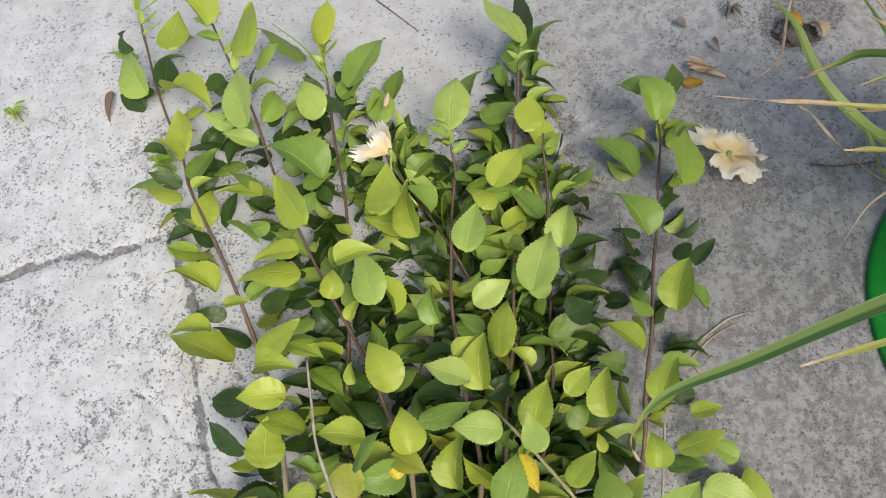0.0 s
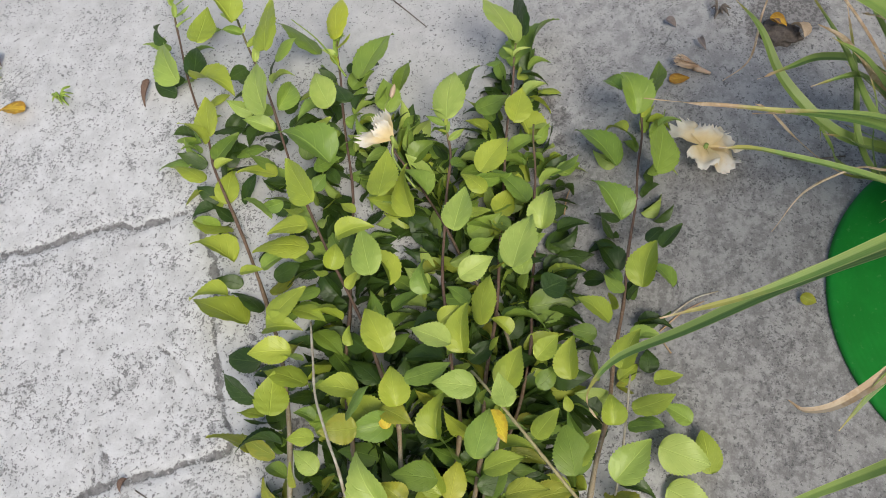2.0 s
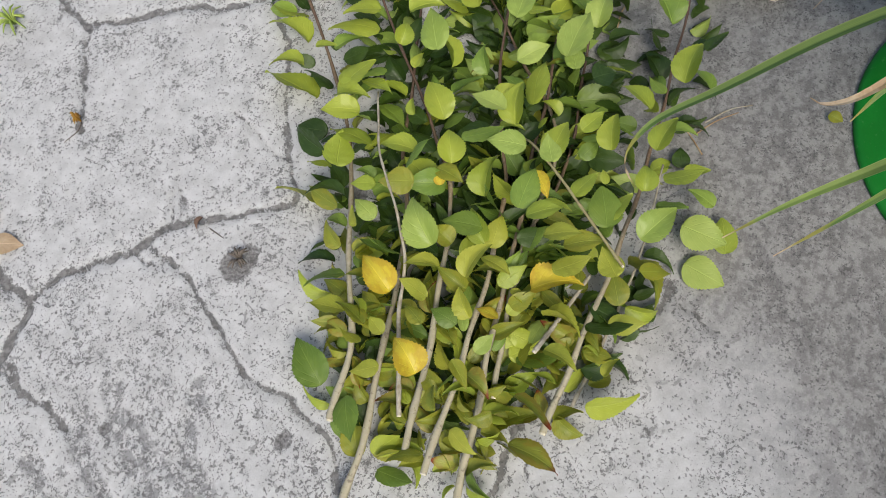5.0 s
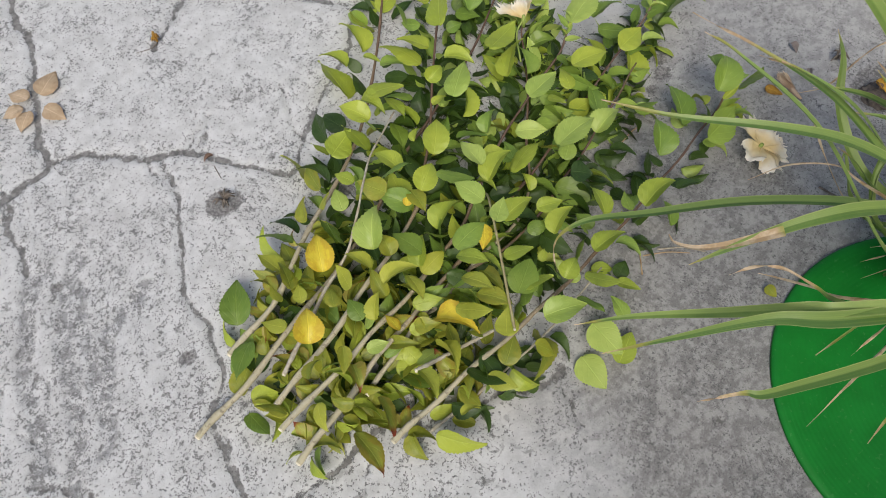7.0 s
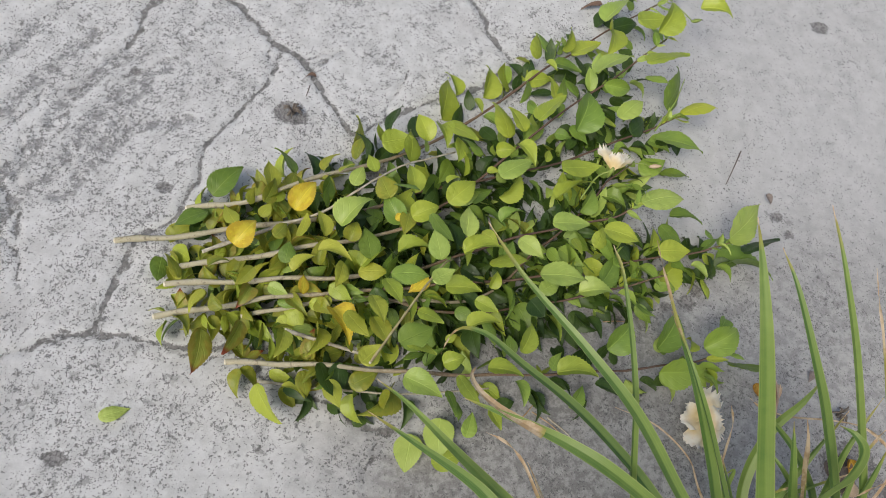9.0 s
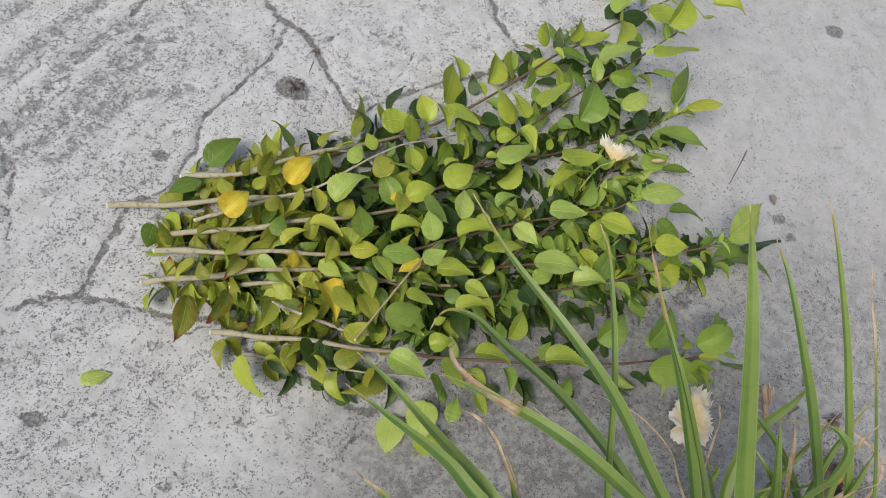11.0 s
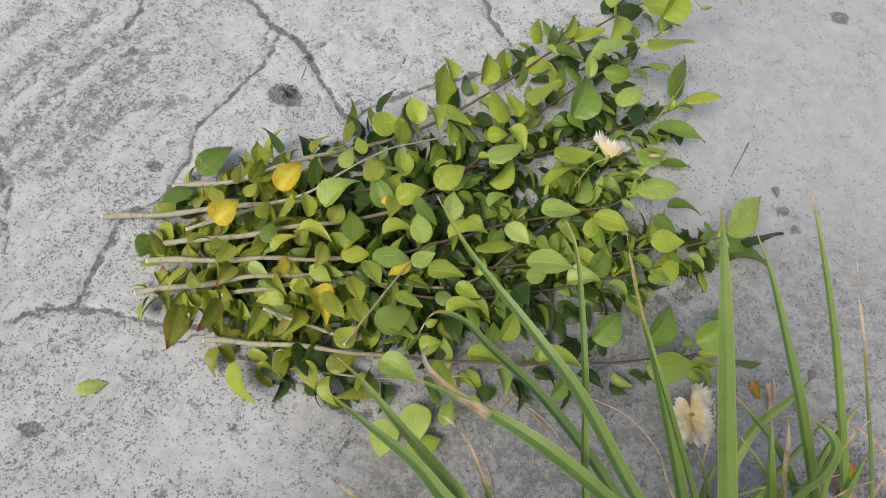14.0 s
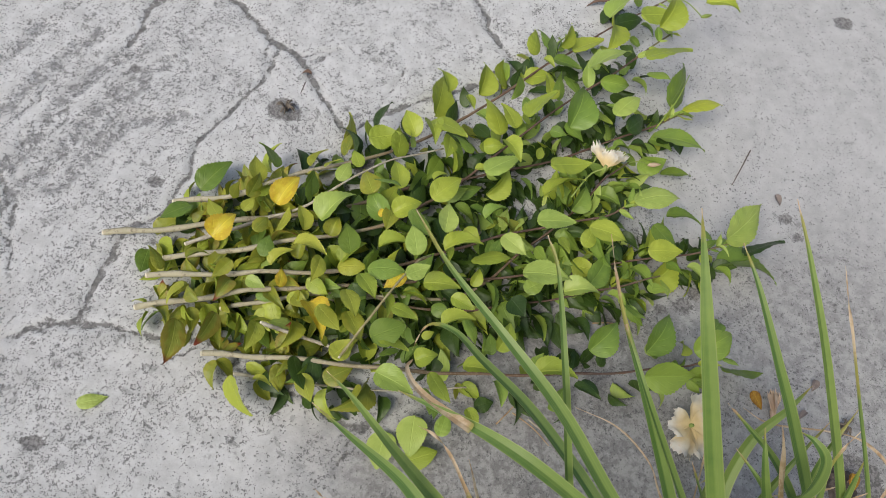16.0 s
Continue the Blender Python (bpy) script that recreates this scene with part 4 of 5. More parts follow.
grown((0.589, -0.113, 0.026), 24, 0.060, 0.63, 0, 5, GREEN, 1)
grown((0.607, -0.444, 0.072), 20, 0.071, 0.62, 12, 25, GREEN, 6)
grown((0.662, -0.458, 0.037), -10, 0.067, 0.65, -54, -11, MID, 3)
grown((0.553, -0.431, 0.031), 46, 0.077, 0.64, 30, 13, GREEN, 0)
grown((0.527, -0.478, 0.070), -2, 0.077, 0.63, 39, 0, GREEN, 5)
grown((0.447, -0.446, 0.082), 34, 0.065, 0.64, 24, 20, GREEN, 2)
grown((0.277, -0.266, 0.094), -44, 0.030, 0.74, 15, 15, LIME, 7)
grown((0.110, -0.400, 0.103), -63, 0.049, 0.63, -18, 9, GREEN, 4)
grown((0.189, -0.344, 0.106), -139, 0.038, 0.63, -21, 5, YELLOW, 1)
grown((0.706, 0.154, 0.146), -20, 0.063, 0.64, 3, 25, LIME, 6)
grown((0.369, 0.047, 0.024), 88, 0.063, 0.66, 51, -11, LIME, 3)
grown((0.469, 0.106, 0.068), 51, 0.053, 0.61, 60, 13, LIME, 0)
grown((0.461, 0.100, 0.041), -19, 0.053, 0.62, -9, 0, MID, 5)
grown((0.435, 0.077, 0.068), -47, 0.026, 0.64, 0, 20, LIME, 2)
grown((0.414, 0.085, 0.068), 68, 0.053, 0.64, 42, 15, LIME, 7)
grown((0.441, -0.008, 0.068), 92, 0.055, 0.60, 30, 9, LIME, 4)
grown((0.490, -0.023, 0.068), -27, 0.057, 0.61, -21, 5, LIME, 1)
grown((0.571, -0.022, 0.041), 130, 0.042, 0.65, 15, 25, GREEN, 6)
grown((0.395, -0.059, 0.068), 94, 0.028, 0.66, 36, -11, LIME, 3)
grown((0.441, -0.050, 0.041), -27, 0.029, 0.71, 27, 13, GREEN, 0)
grown((0.405, -0.124, 0.068), 64, 0.025, 0.62, 21, 0, LIME, 5)
grown((0.460, -0.201, 0.041), 44, 0.056, 0.63, 45, 20, GREEN, 2)
grown((0.464, -0.278, 0.068), 59, 0.041, 0.62, 12, 15, LIME, 7)
grown((0.474, -0.329, 0.041), 50, 0.067, 0.61, 33, 9, GREEN, 4)
grown((0.429, -0.262, 0.068), -66, 0.030, 0.65, -18, 5, LIME, 1)
grown((0.507, -0.169, 0.041), -36, 0.046, 0.62, 0, 25, MID, 6)
grown((0.518, -0.350, 0.041), -44, 0.049, 0.58, -42, -11, GREEN, 3)
grown((0.320, -0.020, 0.041), -46, 0.042, 0.63, -15, 13, GREEN, 0)
grown((0.300, -0.007, 0.068), -70, 0.029, 0.64, -21, 0, LIME, 5)
grown((0.267, -0.004, 0.068), 96, 0.048, 0.64, 39, 20, LIME, 2)
grown((0.308, -0.102, 0.041), 127, 0.045, 0.63, 33, 15, GREEN, 7)
grown((0.267, -0.089, 0.068), -95, 0.046, 0.63, -33, 9, LIME, 4)
grown((0.183, -0.133, 0.068), 81, 0.058, 0.63, 39, 5, LIME, 1)
grown((0.319, -0.194, 0.068), 30, 0.061, 0.61, 60, 25, LIME, 6)
grown((0.318, -0.116, 0.068), 87, 0.021, 0.63, 33, -11, LIME, 3)
grown((0.304, -0.146, 0.068), -7, 0.026, 0.63, -15, 13, LIME, 0)
grown((0.299, -0.198, 0.041), -41, 0.046, 0.65, -36, 0, GREEN, 5)
grown((0.238, -0.170, 0.068), 34, 0.025, 0.63, -33, 20, LIME, 2)
grown((0.245, -0.206, 0.041), -29, 0.037, 0.61, -30, 15, MID, 7)
grown((0.254, -0.115, 0.041), -115, 0.050, 0.61, -30, 9, MID, 4)
grown((0.232, -0.144, 0.041), -127, 0.044, 0.63, -36, 5, MID, 1)
grown((0.288, -0.345, 0.068), 54, 0.031, 0.62, 21, 25, LIME, 6)
grown((0.374, -0.462, 0.041), 55, 0.033, 0.61, 18, -11, GREEN, 3)
grown((0.392, -0.518, 0.041), 43, 0.042, 0.62, 33, 13, GREEN, 0)
grown((0.316, -0.440, 0.041), 90, 0.033, 0.65, -21, 0, MID, 5)
grown((0.249, -0.280, 0.068), -65, 0.033, 0.64, -33, 20, LIME, 2)
grown((0.264, -0.326, 0.068), -9, 0.020, 0.62, -45, 15, LIME, 7)
grown((0.327, -0.286, 0.041), 63, 0.034, 0.63, 15, 9, GREEN, 4)
grown((0.139, -0.097, 0.068), 90, 0.032, 0.61, 45, 5, LIME, 1)
grown((0.151, -0.145, 0.041), 73, 0.028, 0.63, 27, 25, GREEN, 6)
grown((0.182, -0.229, 0.041), -41, 0.038, 0.61, -21, -11, GREEN, 3)
grown((0.050, -0.138, 0.041), 58, 0.041, 0.63, -45, 13, OLIVE, 0)
grown((0.073, -0.155, 0.068), 32, 0.028, 0.62, -48, 0, LIME, 5)
grown((0.158, -0.359, 0.068), -62, 0.040, 0.60, -42, 20, LIME, 2)
grown((0.214, -0.424, 0.068), 20, 0.020, 0.63, 18, 15, LIME, 7)
grown((0.237, -0.554, 0.041), 68, 0.037, 0.63, 9, 9, GREEN, 4)
grown((0.217, -0.488, 0.041), -71, 0.039, 0.62, -42, 5, GREEN, 1)
grown((0.202, -0.332, 0.068), 7, 0.023, 0.63, -57, 25, LIME, 6)
grown((-0.058, -0.213, 0.068), 78, 0.030, 0.62, 48, -11, LIME, 3)
grown((-0.048, -0.174, 0.041), 107, 0.027, 0.64, 60, 13, GREEN, 0)
grown((-0.041, -0.234, 0.068), 56, 0.027, 0.70, 0, 0, LIME, 5)
grown((-0.019, -0.248, 0.041), -97, 0.038, 0.66, 0, 20, MID, 2)
grown((-0.010, -0.322, 0.071), 30, 0.028, 0.63, -39, 15, PALE, 7)
grown((-0.010, -0.222, 0.041), 96, 0.030, 0.63, 27, 9, OLIVE, 4)
grown((0.083, -0.438, 0.068), 107, 0.024, 0.63, 48, 5, LIME, 1)
grown((0.036, -0.400, 0.068), -84, 0.053, 0.60, -60, 25, LIME, 6)
grown((-0.017, -0.385, 0.041), -69, 0.053, 0.63, -42, -11, MID, 3)
grown((-0.010, -0.482, 0.068), -13, 0.027, 0.61, -45, 13, LIME, 0)
grown((0.055, -0.357, 0.068), -122, 0.026, 0.62, -33, 0, LIME, 5)


# ---- flowers ----
def petal_mesh(bm, uvl, m, length, width, cup, seed, wave=0.05):
    rng = random.Random(seed)
    n, cols = 12, 15
    rows = []
    for i in range(n + 1):
        u = i / n
        w = width * (0.16 + 0.84 * math.sin(min(1.0, u * 1.12) * math.pi * 0.56) ** 1.2)
        row = []
        for j in range(cols + 1):
            c = j / cols * 2 - 1
            frill = ((0.09 if j % 2 else -0.10) + rng.uniform(-0.10, 0.09) if i == n else rng.uniform(-0.015, 0.015) if i > n - 3 else 0.0) * length
            x = u * length * (1 - 0.16 * c * c * u) + frill
            z = cup * length * u * u + wave * length * math.sin(c * 3.1 + seed) * u + 0.22 * w * c * c * (1 - u) + rng.uniform(-0.012, 0.012) * length * u
            fold = noise.noise(Vector((u * 3.2, c * 1.7, seed * 1.9)))
            z += wave * 1.5 * length * fold * u
            x += 0.06 * length * noise.noise(Vector((c * 4.5, seed, u))) * u
            v = bm.verts.new(m @ Vector((x, c * w * 0.5 * (1 - 0.25 * abs(fold)), z)))
            row.append((v, (u, (c + 1) / 2)))
        rows.append(row)
    for r0, r1 in zip(rows, rows[1:]):
        for a, b, c, d in zip(r0, r0[1:], r1[1:], r1):
            f = bm.faces.new((a[0], d[0], c[0], b[0]))
            for lp, q in zip(f.loops, (a, d, c, b)):
                lp[uvl].uv = q[1]


def flower(root, origin, aim, petals, size, material, wave=0.05, wide=0.80):
    """Petals one by one round a calyx; aim turns the flower from facing straight up."""
    for k, (angle, lift, length) in enumerate(petals):
        bm = bmesh.new()
        uvl = bm.loops.layers.uv.new("UVMap")
        m = Matrix.Translation(origin) @ aim @ Euler((0, 0, radians(angle))).to_matrix().to_4x4() @ Euler((0, radians(-lift), 0)).to_matrix().to_4x4()
        petal_mesh(bm, uvl, m, size * length, size * wide, -0.14, k * 3 + 2, wave)
        part("petal", bm, material, root)
    bm = bmesh.new()
    tube(bm, [Vector(origin) + aim.to_3x3() @ Vector((0, 0, z)) for z in (-0.016, -0.012, -0.004, 0.006)], [0.0018, 0.0032, 0.0038, 0.0026], 8)
    part("calyx", bm, CALYX, root)


fallen = thing("fallen_flower", (0.605, -0.538, 0), "wilting cream hibiscus flower with frilled petals, fallen on concrete", "flower")
flower(fallen, (0, 0, 0.024), Euler((radians(6), radians(8), 0)).to_matrix().to_4x4(), [(50, 14, 1.05), (-60, 6, 0.95), (-112, 3, 0.95), (172, 10, 0.68), (8, 38, 0.62)], 0.047, PETAL, 0.17, 0.96)
bm = bmesh.new()
tube(bm, curve_points([(0.0, 0.0, 0.016), (0.018, 0.012, 0.010), (0.046, 0.020, 0.004)], 8), [0.0016] * 8, 6)
part("flower_stalk", bm, CALYX, fallen)

bloom = twig
o = Vector((0.506, -0.150, 0.088)) - bloom.location
flower(bloom, o, Euler((radians(-10), radians(6), 0)).to_matrix().to_4x4(), [(100, 24, 0.95), (40, 18, 1.05), (66, 52, 0.62)], 0.046, PETAL, 0.10, 0.62)
bm = bmesh.new()
tube(bm, curve_points([Vector((0.455, -0.19, 0.065)) - bloom.location, Vector((0.485, -0.155, 0.075)) - bloom.location, o], 8), [0.0015] * 8, 6)
part("flower_stalk", bm, CALYX, bloom)

# flower buds and a bare new shoot at the tips
def owner(at):
    """The cutting whose stem runs nearest to the point."""
    return bpy.data.objects[min(LINES, key=lambda n: min((q - Vector(at)).length for q in LINES[n]))]


def bud(at, heading, tone):
    root = owner(at)
    d = Vector((math.cos(radians(heading)), math.sin(radians(heading)), 0.15))
    p = Vector(at) - root.location
    foot = min(LINES[root.name], key=lambda q: (q - Vector(at)).length) - root.location
    bm = bmesh.new()
    tube(bm, [p + d * x for x in (-0.002, 0.003, 0.009, 0.015, 0.020)], [0.0014, 0.0034, 0.0040, 0.0026, 0.0006], 8)
    b = part("bud", bm, tone, root)
    bm = bmesh.new()
    tube(bm, curve_points([foot, foot.lerp(p, 0.5) + Vector((0, 0, 0.006)), p], 7), [0.0010] * 7, 5, False)
    part("bud_stalk", bm, CALYX, root)


bud((0.747, 0.203, 0.060), 10, CALYX)
bud((0.598, -0.116, 0.050), 0, WILTED)
tip_root = owner((0.622, -0.043, 0.050))
bm = bmesh.new()
tube(bm, curve_points([Vector(q) - tip_root.location for q in ((0.622, -0.043, 0.050), (0.660, 0.003, 0.069), (0.689, 0.054, 0.075))], 10), [0.0016 - 0.0001 * k for k in range(10)], 6)
part("shoot", bm, SHOOT, tip_root)

# ---- bits that lie on the concrete ----
def loose_leaf(name, label, base, heading, length, width, roll, pitch, material, k=1, lift=0.002):
    ob = new(name, leaf_shape(material, k))
    aim = Euler((radians(roll), radians(-pitch), radians(heading)), "XYZ").to_matrix().to_4x4()
    m = aim @ Matrix.Diagonal((length, length * width, length, 1))
    low = min((m @ v.co).z for v in ob.data.vertices)
    ob.matrix_world = Matrix.Translation((base[0], base[1], lift - low - 0.0015)) @ m
    return tagged(ob, label, "leaf")


loose_leaf("fallen_leaf", "small yellow-green leaf lying flat on concrete", (-0.243, -0.501), 16, 0.040, 0.52, 4, 0, PALE, 1)
loose_leaf("fallen_leaf", "narrow dark dry leaf on pale concrete", (0.597, 0.275), 190, 0.046, 0.3, 12, 0, BROWN, 4)
loose_leaf("fallen_leaf", "bright yellow fallen leaf beside a grass tuft", (0.512, 0.445), 92, 0.050, 0.55, 10, 2, GOLD, 4)
loose_leaf("fallen_leaf", "curled dull yellow leaf near the green lid", (0.425, -0.668), -110, 0.022, 0.7, 30, 6, OLIVE, 6)
loose_leaf("fallen_leaf", "orange-brown scrap of leaf on grey concrete", (0.722, -0.482), -70, 0.030, 0.60, 6, 0, GOLD, 1)
loose_leaf("fallen_leaf", "small purplish dry scrap of leaf", (0.829, -0.466), -120, 0.020, 0.6, 10, 0, GREYLEAF, 2)
loose_leaf("fallen_leaf", "thin brown scrap of leaf", (0.800, -0.515), -150, 0.022, 0.4, 20, 4, GREYLEAF, 6)
loose_leaf("fallen_leaf", "grey dry curled leaf by a crack", (0.838, -0.140), -70, 0.022, 0.5, 18, 0, GREYLEAF, 6)
loose_leaf("fallen_leaf", "small dry leaf caught at a crack", (0.044, 0.064), 160, 0.020, 0.55, 24, 6, BROWN, 6)
loose_leaf("fallen_leaf", "small reddish brown leaf on concrete", (0.610, 0.545), 200, 0.026, 0.6, 18, 4, BROWN, 2)
for bx, by, h, ln in ((-0.066, 0.350, 28, 0.042), (-0.084, 0.358, 110, 0.032), (-0.096, 0.338, 215, 0.032), (-0.076, 0.326, 285, 0.034), (-0.098, 0.350, 165, 0.030)):
    tagged(loose_leaf("dry_leaf", "small tan dry leaf in a loose rosette", (bx, by), h, ln * 1.22, 0.74, 6, 2, TAN, 1), group="dry tan leaves on the crack")


def stick(name, label, pts, r, material=None, category="twig"):
    bm = bmesh.new()
    p = curve_points([(x, y, r) for x, y in pts], 9)
    tube(bm, p, [r * (1 - 0.45 * k / 8) for k in range(9)], 6)
    return tagged(finish(name, bm, material or TWIGGY), label, category)


stick("dry_twig", "thin straight grey twig on concrete", [(0.818, -0.045), (0.793, -0.082), (0.768, -0.118)], 0.0012)
stick("dry_twig", "thin dark bent twig on grey concrete", [(0.621, -0.640), (0.625, -0.675), (0.637, -0.716)], 0.0018)
stick("dry_twig", "short pale dry stalk on concrete", [(0.372, -0.522), (0.40, -0.548), (0.415, -0.575)], 0.0014, PALE_BARK)
stick("dry_twig", "hair-thin twig beside a leaf on the crack", [(0.034, 0.052), (0.030, 0.038), (0.027, 0.028)], 0.0009)
stick("dry_twig", "thin curved grass stem on pale concrete", [(0.127, 0.304), (0.112, 0.302), (0.090, 0.312)], 0.0009)
stick("dry_twig", "thin straw-coloured stalk lying on grey concrete", [(0.350, -0.513), (0.378, -0.535), (0.399, -0.560)], 0.0011, DRYBLADE)
stick("dry_twig", "fine bent straw beside the cuttings", [(0.325, -0.529), (0.346, -0.510), (0.360, -0.495)], 0.0011, DRYBLADE)
stick("dry_twig", "short dry straw on grey concrete", [(0.486, -0.375), (0.511, -0.374), (0.529, -0.377)], 0.0011, DRYBLADE)

wilt = thing("wilted_bloom", (0.748, -0.505, 0), "shrivelled pinkish-cream hibiscus bloom on concrete", "flower")
wdir = radians(-100)
for k, (a, ln) in enumerate(((-14, 0.033), (-5, 0.036), (4, 0.035), (13, 0.033), (0, 0.030))):
    bm = bmesh.new()
    uvl = bm.loops.layers.uv.new("UVMap")
    m = Euler((0, 0, wdir + math.pi)).to_matrix().to_4x4() @ Matrix.Translation((-0.014, 0, 0.006 + 0.0022 * k)) @ Euler((radians(24 * (k - 2)), radians(-6), radians(a))).to_matrix().to_4x4()
    petal_mesh(bm, uvl, m, ln, 0.017, 0.04, k + 5)
    part("petal", bm, WILTED, wilt)
bm = bmesh.new()
wv = Vector((math.cos(wdir), math.sin(wdir), 0))
tube(bm, [wv * 0.008 + Vector((0, 0, 0.008)), wv * 0.020 + Vector((0, 0, 0.006)), wv * 0.032 + Vector((0, 0, 0.004))], [0.005, 0.0034, 0.002], 8)
part("calyx", bm, WILTED, wilt)

clod = thing("soil_clump", (0.832, -0.625, 0), "dark damp clump of soil with dead leaves", "soil")
rng = random.Random(12)
bm = bmesh.new()
bmesh.ops.create_icosphere(bm, subdivisions=4, radius=1)
for v in bm.verts:
    s = 1 + 0.35 * noise.noise(v.co * 2.3) + 0.18 * noise.noise(v.co * 7)
    v.co = Vector((v.co.x * 0.021 * s, v.co.y * 0.028 * s, max(-0.004, v.co.z * 0.008 * s)))
part("soil", bm, SOIL, clod)
for dx, dy, h, ln, mt in ((0.014, 0.018, 250, 0.030, GOLD), (-0.016, -0.030, 20, 0.040, TAN), (0.0, 0.006, 40, 0.022, BROWN)):
    lf = place_leaf(clod, Vector((0.832 + dx, -0.625 + dy, 0.016)), h, ln, 0.5, 20, 0, mt, 6)


def tuft(label, at, n, reach, seed, material=SHOOT):
    """A small grass tuft rooted in the concrete."""
    root = thing("grass_tuft", (at[0], at[1], 0), label, "grass")
    r = random.Random(seed)
    for k in range(n):
        a, ln = r.uniform(0, 6.28), reach * r.uniform(0.55, 1.1)
        bm = bmesh.new()
        tip = Vector((math.cos(a) * ln, math.sin(a) * ln, r.uniform(0.002, 0.018)))
        pts = curve_points([Vector((0, 0, 0)), tip * 0.45 + Vector((0, 0, 0.012)), tip], 7)
        tube(bm, pts, [0.0006 + 0.0014 * math.sin(math.pi * (0.15 + 0.8 * i / 6)) for i in range(7)], 4, False)
        part("blade", bm, material, root)
    return root


tuft("small bright green weed tuft growing in concrete", (0.249, 0.492), 16, 0.028, 3, PALE)
tuft("small sparse weed tuft on pale concrete", (0.543, 0.401), 12, 0.022, 4)
tuft("small green weed tuft on pale concrete", (0.552, 0.535), 14, 0.030, 5)
tuft("tiny dead weed tuft with dull olive-brown blades", (0.855, -0.536), 12, 0.018, 6, TWIGGY)
tuft("small dead weed tangle in a dark pit in the concrete", (0.006, -0.008), 14, 0.018, 8, TWIGGY)
tuft("tiny weed at the far edge of the slab", (0.128, 0.306), 6, 0.008, 7, GOLD)

# ---- green lid and black pot ----
lid = thing("round_lid", (0.457, -0.932, 0), "flat round bright green plastic lid lying on concrete", "lid")
R = 0.235


def turned(profile, seg=96):
    bm = bmesh.new()
    rings = []
    for r, z in profile:
        if r < 1e-6:
            rings.append([bm.verts.new((0, 0, z))])
        else:
            rings.append([bm.verts.new((r * math.cos(2 * math.pi * s / seg), r * math.sin(2 * math.pi * s / seg), z)) for s in range(seg)])
    for a, b in zip(rings, rings[1:]):
        for s in range(seg):
            t = (s + 1) % seg
            if len(a) == 1:
                bm.faces.new((a[0], b[s], b[t]))
            elif len(b) == 1:
                bm.faces.new((a[s], b[0], a[t]))
            else:
                bm.faces.new((a[s], b[s], b[t], a[t]))
    bmesh.ops.recalc_face_normals(bm, faces=bm.faces)
    return bm


part("disc", turned([(0, 0.006), (R - 0.024, 0.0062), (R - 0.018, 0.0075), (R - 0.014, 0.0075)]), LIDGREEN, lid)
part("rim", turned([(R - 0.014, 0.0075), (R - 0.006, 0.0085), (R - 0.001, 0.0065), (R, 0.002), (R - 0.002, 0.0)]), LIDGREEN, lid)

pot = thing("plant_pot", (0.985, -0.80, 0), "small round black plastic plant pot", "plant pot")
part("wall", turned([(0.0, 0.004), (0.075, 0.0), (0.095, 0.14), (0.103, 0.14), (0.105, 0.155), (0.098, 0.157), (0.094, 0.15), (0.090, 0.12)], 48), DARKPLASTIC, pot)
part("soil", turned([(0.0, 0.124), (0.05, 0.122), (0.091, 0.120)], 32), SOIL, pot)

# ---- strap-leaved clump ----
CLUMP_AT = Vector((0.585, -0.825, 0))
clump = thing("strap_leaf_plant", CLUMP_AT, "clump of long arching strap leaves with dry tips", "plant")


